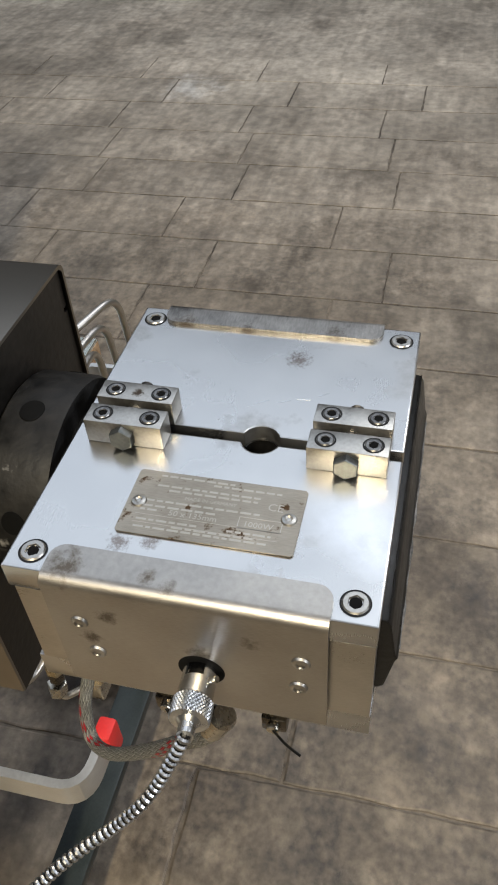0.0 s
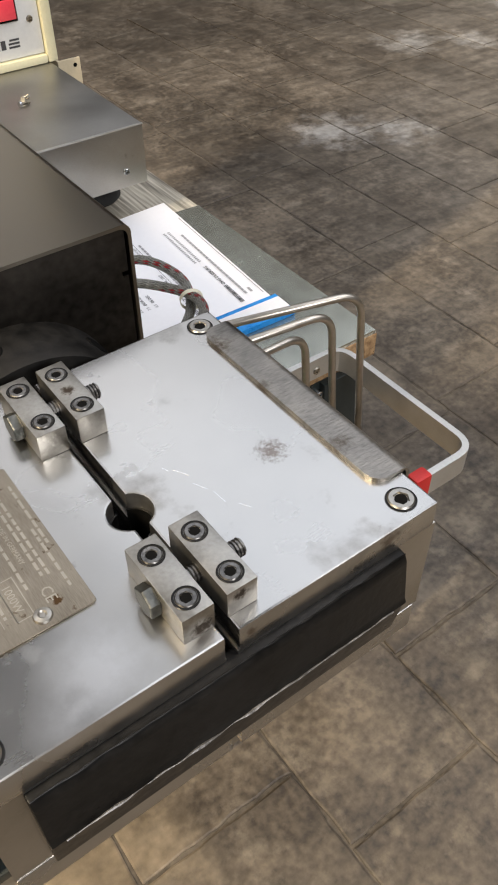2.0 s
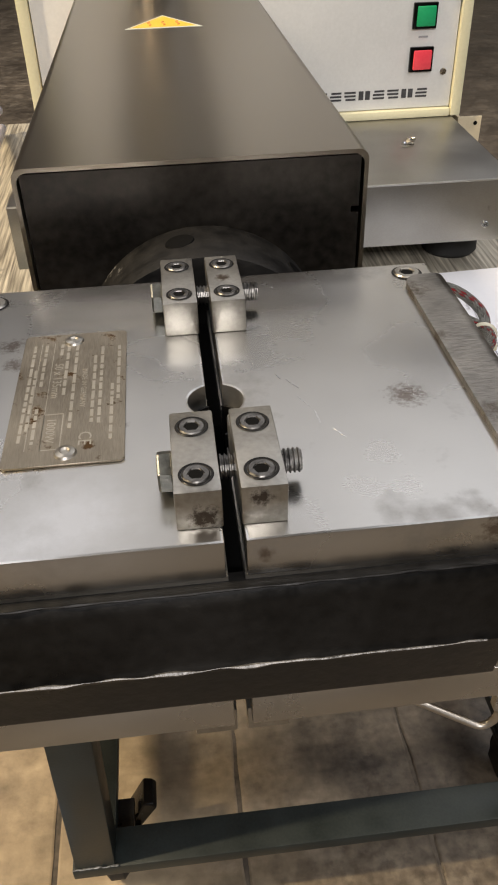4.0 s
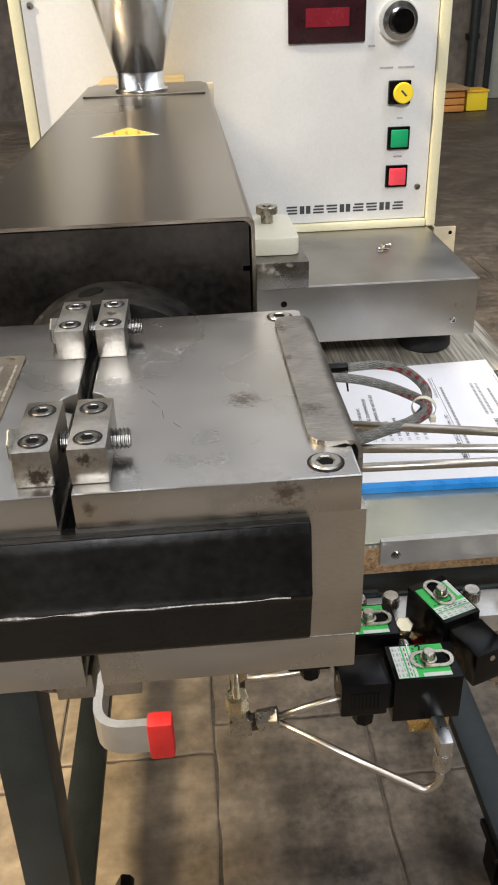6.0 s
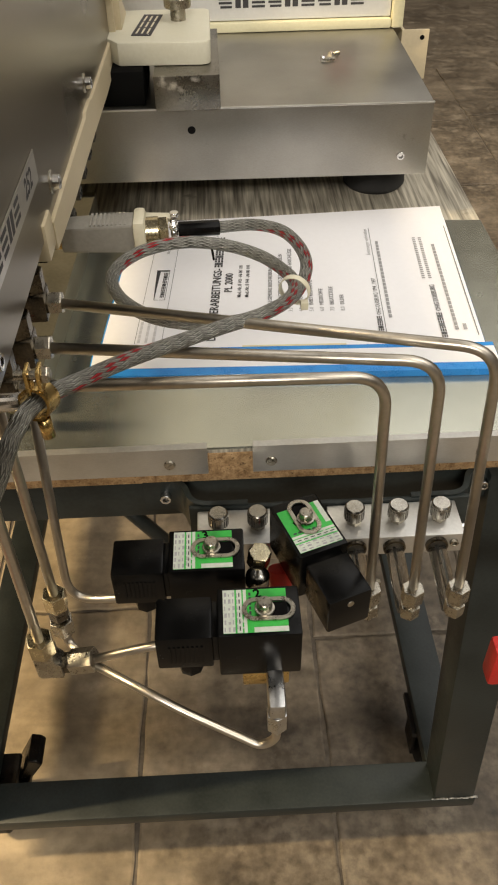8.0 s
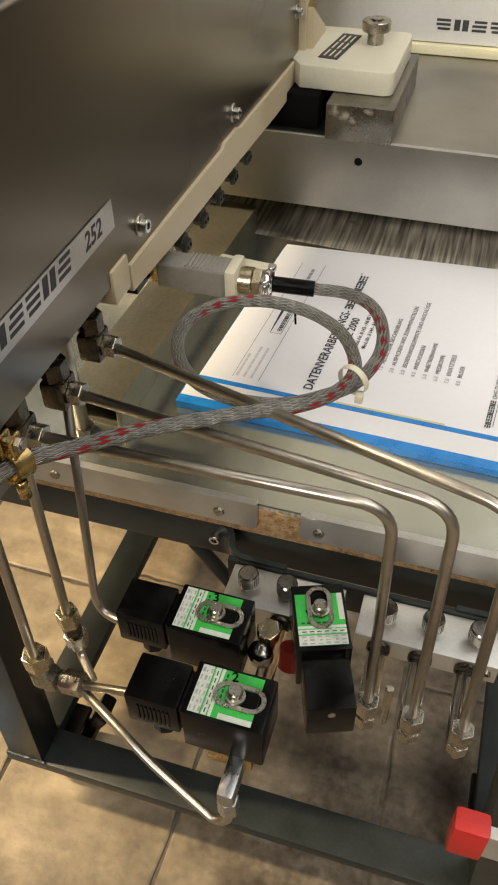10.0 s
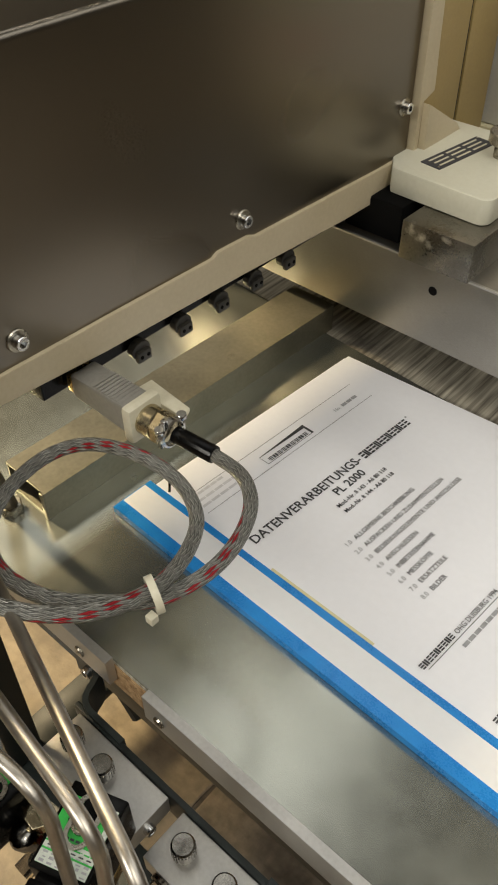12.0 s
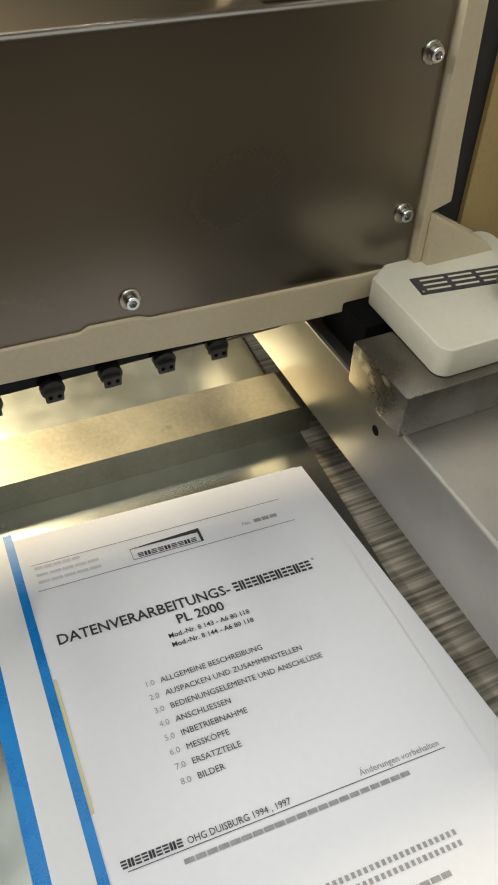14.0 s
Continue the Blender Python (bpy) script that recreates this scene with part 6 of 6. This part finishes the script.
part("lower_screw", rod((0.0125, 0.194, 0.8675), (0.013, 0.194, 0.857), 0.003, seg=14), M_BRASS, clipb)

# ---- manual in its folder ----
FO, FT = Vector((-0.0125, 0.433, 0.0)), radians(1.9)
FR, FD = Vector((math.sin(FT), math.cos(FT), 0)), Vector((math.cos(FT), -math.sin(FT), 0))


def page_axes(z):
    """x to the right of the text, y up the page."""
    return axes(FO + Vector((0, 0, z)), FR, -FD)


def leaf(u0, u1, v0, v1, z0, z1, curl=0.0, skew=0.0, nu=10, nv=14, shear=0.0):
    """A sheet or stack of sheets, with a lifted free edge."""
    bm = bmesh.new()
    grids = []
    for z in (z0, z1):
        grids.append([[bm.verts.new(FO + FR * (u0 + (u1 - u0) * i / nu + skew * (i / nu) * (j / nv)) + FD * (v0 + (v1 - v0) * j / nv + shear * (u0 + (u1 - u0) * i / nu - 0.037)) + Vector((0, 0, z + curl * (i / nu) ** 2 * (0.35 + 0.65 * (j / nv) ** 2)))) for i in range(nu + 1)] for j in range(nv + 1)])
    for g in grids:
        for j in range(nv):
            for i in range(nu):
                bm.faces.new((g[j][i], g[j][i + 1], g[j + 1][i + 1], g[j + 1][i]))
    a, b = grids
    rim = [(0, i) for i in range(nu)] + [(j, nu) for j in range(nv)] + [(nv, i) for i in range(nu, 0, -1)] + [(j, 0) for j in range(nv, 0, -1)]
    for k, (j, i) in enumerate(rim):
        j2, i2 = rim[(k + 1) % len(rim)]
        bm.faces.new((a[j][i], a[j2][i2], b[j2][i2], b[j][i]))
    bmesh.ops.recalc_face_normals(bm, faces=bm.faces)
    return bm


folder = thing("report_folder", 0.15, 0.55, 0.7047, "printed manual in a blue plastic report folder on the sheet", "folder")
part("back_cover", leaf(-0.0068, 0.246, -0.001, 0.3145, 0.7049, 0.7056, shear=0.036), M_BLUE, folder, "blue plastic back cover")
part("inner_page", leaf(0.028, 0.246, 0.002, 0.3125, 0.7056, 0.7095, 0.0015, 0.022, shear=0.037), M_PAPER, folder, "stack of white pages")
front = part("title_page", leaf(0.028, 0.2405, 0.002, 0.312, 0.7095, 0.7106, 0.0005, 0.003, shear=0.037), M_PAPER, folder, "printed title page")
part("binding_strip", leaf(-0.007, 0.0282, -0.004, 0.3175, 0.7057, 0.7112), M_BLUE, folder, "blue binding strip")
part("title_strip", leaf(0.0018, 0.0224, -0.003, 0.317, 0.7113, 0.7117), M_STRIP, folder, "white title strip")
part("fastener", leaf(0.0284, 0.0304, 0.116, 0.2, 0.7107, 0.7112), M_LEMON, folder, "pale yellow edge of the fastener tongue")
# the page lies a little askew in the folder
PG = page_axes(0.7113) @ Matrix(((0.968, 0, 0, -0.00404), (-0.0358, 1, 0, 0.0015), (0, 0, 1, 0), (0, 0, 0, 1)))


def print_line(text, u, v, size, ink=None, align="LEFT", flat=1.0, bold=0.0):
    letters("print", text, size, PG @ Matrix.Translation((u, -v, 0)) @ Matrix.Diagonal((flat, 1, 1, 1)), ink or M_INK, front, 0.00004, align, bold)


print_line("DATENVERARBEITUNGS-", 0.0425, 0.094, 0.0107, None, "LEFT", 0.985, 0.014)
bars, title = bmesh.new(), bmesh.new()
U = PG
block_word(U, 0.1632, -0.0942, 13, 0.00452, 0.0037, 0.0074, 0.0011, title, 0.00008)
slab(U, 0.2235, 0.2252, -0.0875, -0.0858, 0.00008, bars)
print_line("PL 2000", 0.135, 0.1045, 0.0098, None, "CENTER", 1.03, 0.014)
for k, text in enumerate(("Mod.-Nr. 8 143 - A6 80 118", "Mod.-Nr. 8 144 - A6 80 118")):
    v = 0.1128 + k * 0.0067
    print_line(text, 0.1095, v, 0.0049, None, "LEFT", 1.0, 0.012)
for k, text in enumerate(("ALLGEMEINE BESCHREIBUNG", "AUSPACKEN UND ZUSAMMENSTELLEN", "BEDIENUNGSELEMENTE UND ANSCHLÜSSE", "ANSCHLIESSEN", "INBETRIEBNAHME", "MESSKÖPFE", "ERSATZTEILE", "BILDER")):
    v = 0.14 + k * 0.0089
    print_line(f"{k + 1}.0", 0.0845, v, 0.0052, M_FADED)
    print_line(text, 0.0945, v, 0.0052)
print_line("Änderungen vorbehalten", 0.2325, 0.2322, 0.0052, M_FADED, "RIGHT")
print_line("No.", 0.1905, 0.0432, 0.0046, M_FADED)
for u0, u1, v, h in ((0.2, 0.219, 0.0432, 0.003), (0.072, 0.208, 0.2412, 0.0026), (0.052, 0.2, 0.294, 0.0028), (0.052, 0.062, 0.301, 0.003)):
    n = max(1, int((u1 - u0) / 0.0062))
    for k in range(n):
        s = (u1 - u0) / n
        slab(U, u0 + k * s, u0 + (k + 0.86) * s, -v, -v + h, 0.00008, bars)
for v in (0.2775, 0.2832):
    for k in range(22):
        slab(U, 0.1355 + k * 0.0036, 0.1375 + k * 0.0036, -v, -v + 0.0029, 0.00008, bars)
block_word(U, 0.041, -0.2325, 9, 0.0038, 0.0031, 0.0042, 0.0007, title, 0.00008)
print_line("OHG DUISBURG 1994 , 1997", 0.077, 0.2325, 0.0054, None, "LEFT", 0.9)
block_word(U, 0.041, -0.2835, 9, 0.0042, 0.0034, 0.0047, 0.0011, title, 0.00008)
print_line("OHG DUISBURG", 0.081, 0.2835, 0.0062, None, "LEFT", 0.95, 0.012)
head = bmesh.new()
for u1, v in ((0.086, 0.0445), (0.086, 0.0385), (0.074, 0.0325)):
    for k in range(5):
        s = (u1 - 0.042) / 5
        slab(U, 0.042 + k * s, 0.042 + (k + 0.9) * s, -v, -v + 0.0022, 0.00008, head)
tagged(part("head_print", head, M_PALE, front, "washed-out bars of small print"), kind="stuff")
tagged(part("title_bar", title, M_INK, front, "dark bars of a title word"), kind="stuff")
tagged(part("small_print", bars, M_FADED, front, "bars of small print"), kind="stuff")
rules = bmesh.new()
for u0, u1, v, h in ((0.04, 0.2265, 0.0285, 0.0003), (0.04, 0.2285, 0.0505, 0.0003), (0.0435, 0.2345, 0.2345, 0.0004), (0.043, 0.236, 0.309, 0.0006)):
    slab(U, u0, u1, -v, -v + h, 0.00008, rules)
# the maker's framed mark, as plain shapes
for u0, u1, v0, v1 in ((0.1075, 0.1595, 0.0465, 0.0461), (0.1075, 0.1078, 0.0465, 0.0365), (0.1575, 0.1595, 0.0465, 0.0345)):
    slab(U, u0, u1, -v0, -v1, 0.00008, rules)
tagged(part("ruled_line", rules, M_INK, front), kind="stuff")
mk = block_word(U, 0.1115, -0.0452, 9, 0.0049, 0.0041, 0.0036, 0.0009, None, 0.00008)
vs = [mk.verts.new(U @ Vector(p)) for p in ((0.1078, -0.0366, 0.00004), (0.1078, -0.0371, 0.00004), (0.1575, -0.038, 0.00004), (0.1595, -0.0345, 0.00004))]
mk.faces.new(vs)
tagged(part("maker_shape", mk, M_INK, front), kind="stuff")

tape = tagged(link("floor_tape", prism([(-0.44, 0.268), (-0.306, 0.262), (-0.328, 0.307), (-0.44, 0.314)], "z", 0.0, 0.0006), M_TAPE), "piece of bright blue tape stuck to the floor", "tape")

# ---- pavers near the machine ----
PW, PL = 0.262, 0.524
shapes = []
rng = random.Random(4)
for s in range(5):
    bm = bmesh.new()
    w, l = PW / 2 - 0.003, PL / 2 - 0.003
    n = 12
    outline = []
    for (ax, ay), (bx, by) in (((-w, -l), (w, -l)), ((w, -l), (w, l)), ((w, l), (-w, l)), ((-w, l), (-w, -l))):
        for k in range(n):
            t = k / n
            outline.append((ax + (bx - ax) * t + rng.uniform(-0.0026, 0.0012), ay + (by - ay) * t + rng.uniform(-0.0026, 0.0012)))
    low = [bm.verts.new((x, y, -0.006)) for x, y in outline]
    mid = [bm.verts.new((x, y, -0.0012)) for x, y in outline]
    top = [bm.verts.new((x * (1 - 0.003 / w), y * (1 - 0.003 / l), 0)) for x, y in outline]
    for a, b in ((low, mid), (mid, top)):
        for k in range(len(outline)):
            j = (k + 1) % len(outline)
            bm.faces.new((a[k], a[j], b[j], b[k]))
    bm.faces.new(top)
    bmesh.ops.recalc_face_normals(bm, faces=bm.faces)
    me = bpy.data.meshes.new("paver")
    bm.to_mesh(me)
    bm.free()
    me.materials.append(M_PAVER)
    shapes.append(me)
bed = part("joint_bed", box(-0.8, 3.32, -1.2, 3.2, -0.0058, -0.0034), M_JOINT, floor)
for i in range(16):
    shift = (0.0, 0.31, 0.22, 0.1, 0.364)[i % 5]
    for j in range(9):
        ob = new("paver", shapes[rng.randrange(5)])
        ob.parent = floor
        ob.location = (-0.839 + (i + 0.5) * PW, -1.31 + (j + 0.5) * PL - shift * 0.5 + 0.05, rng.uniform(-0.0006, 0.0))
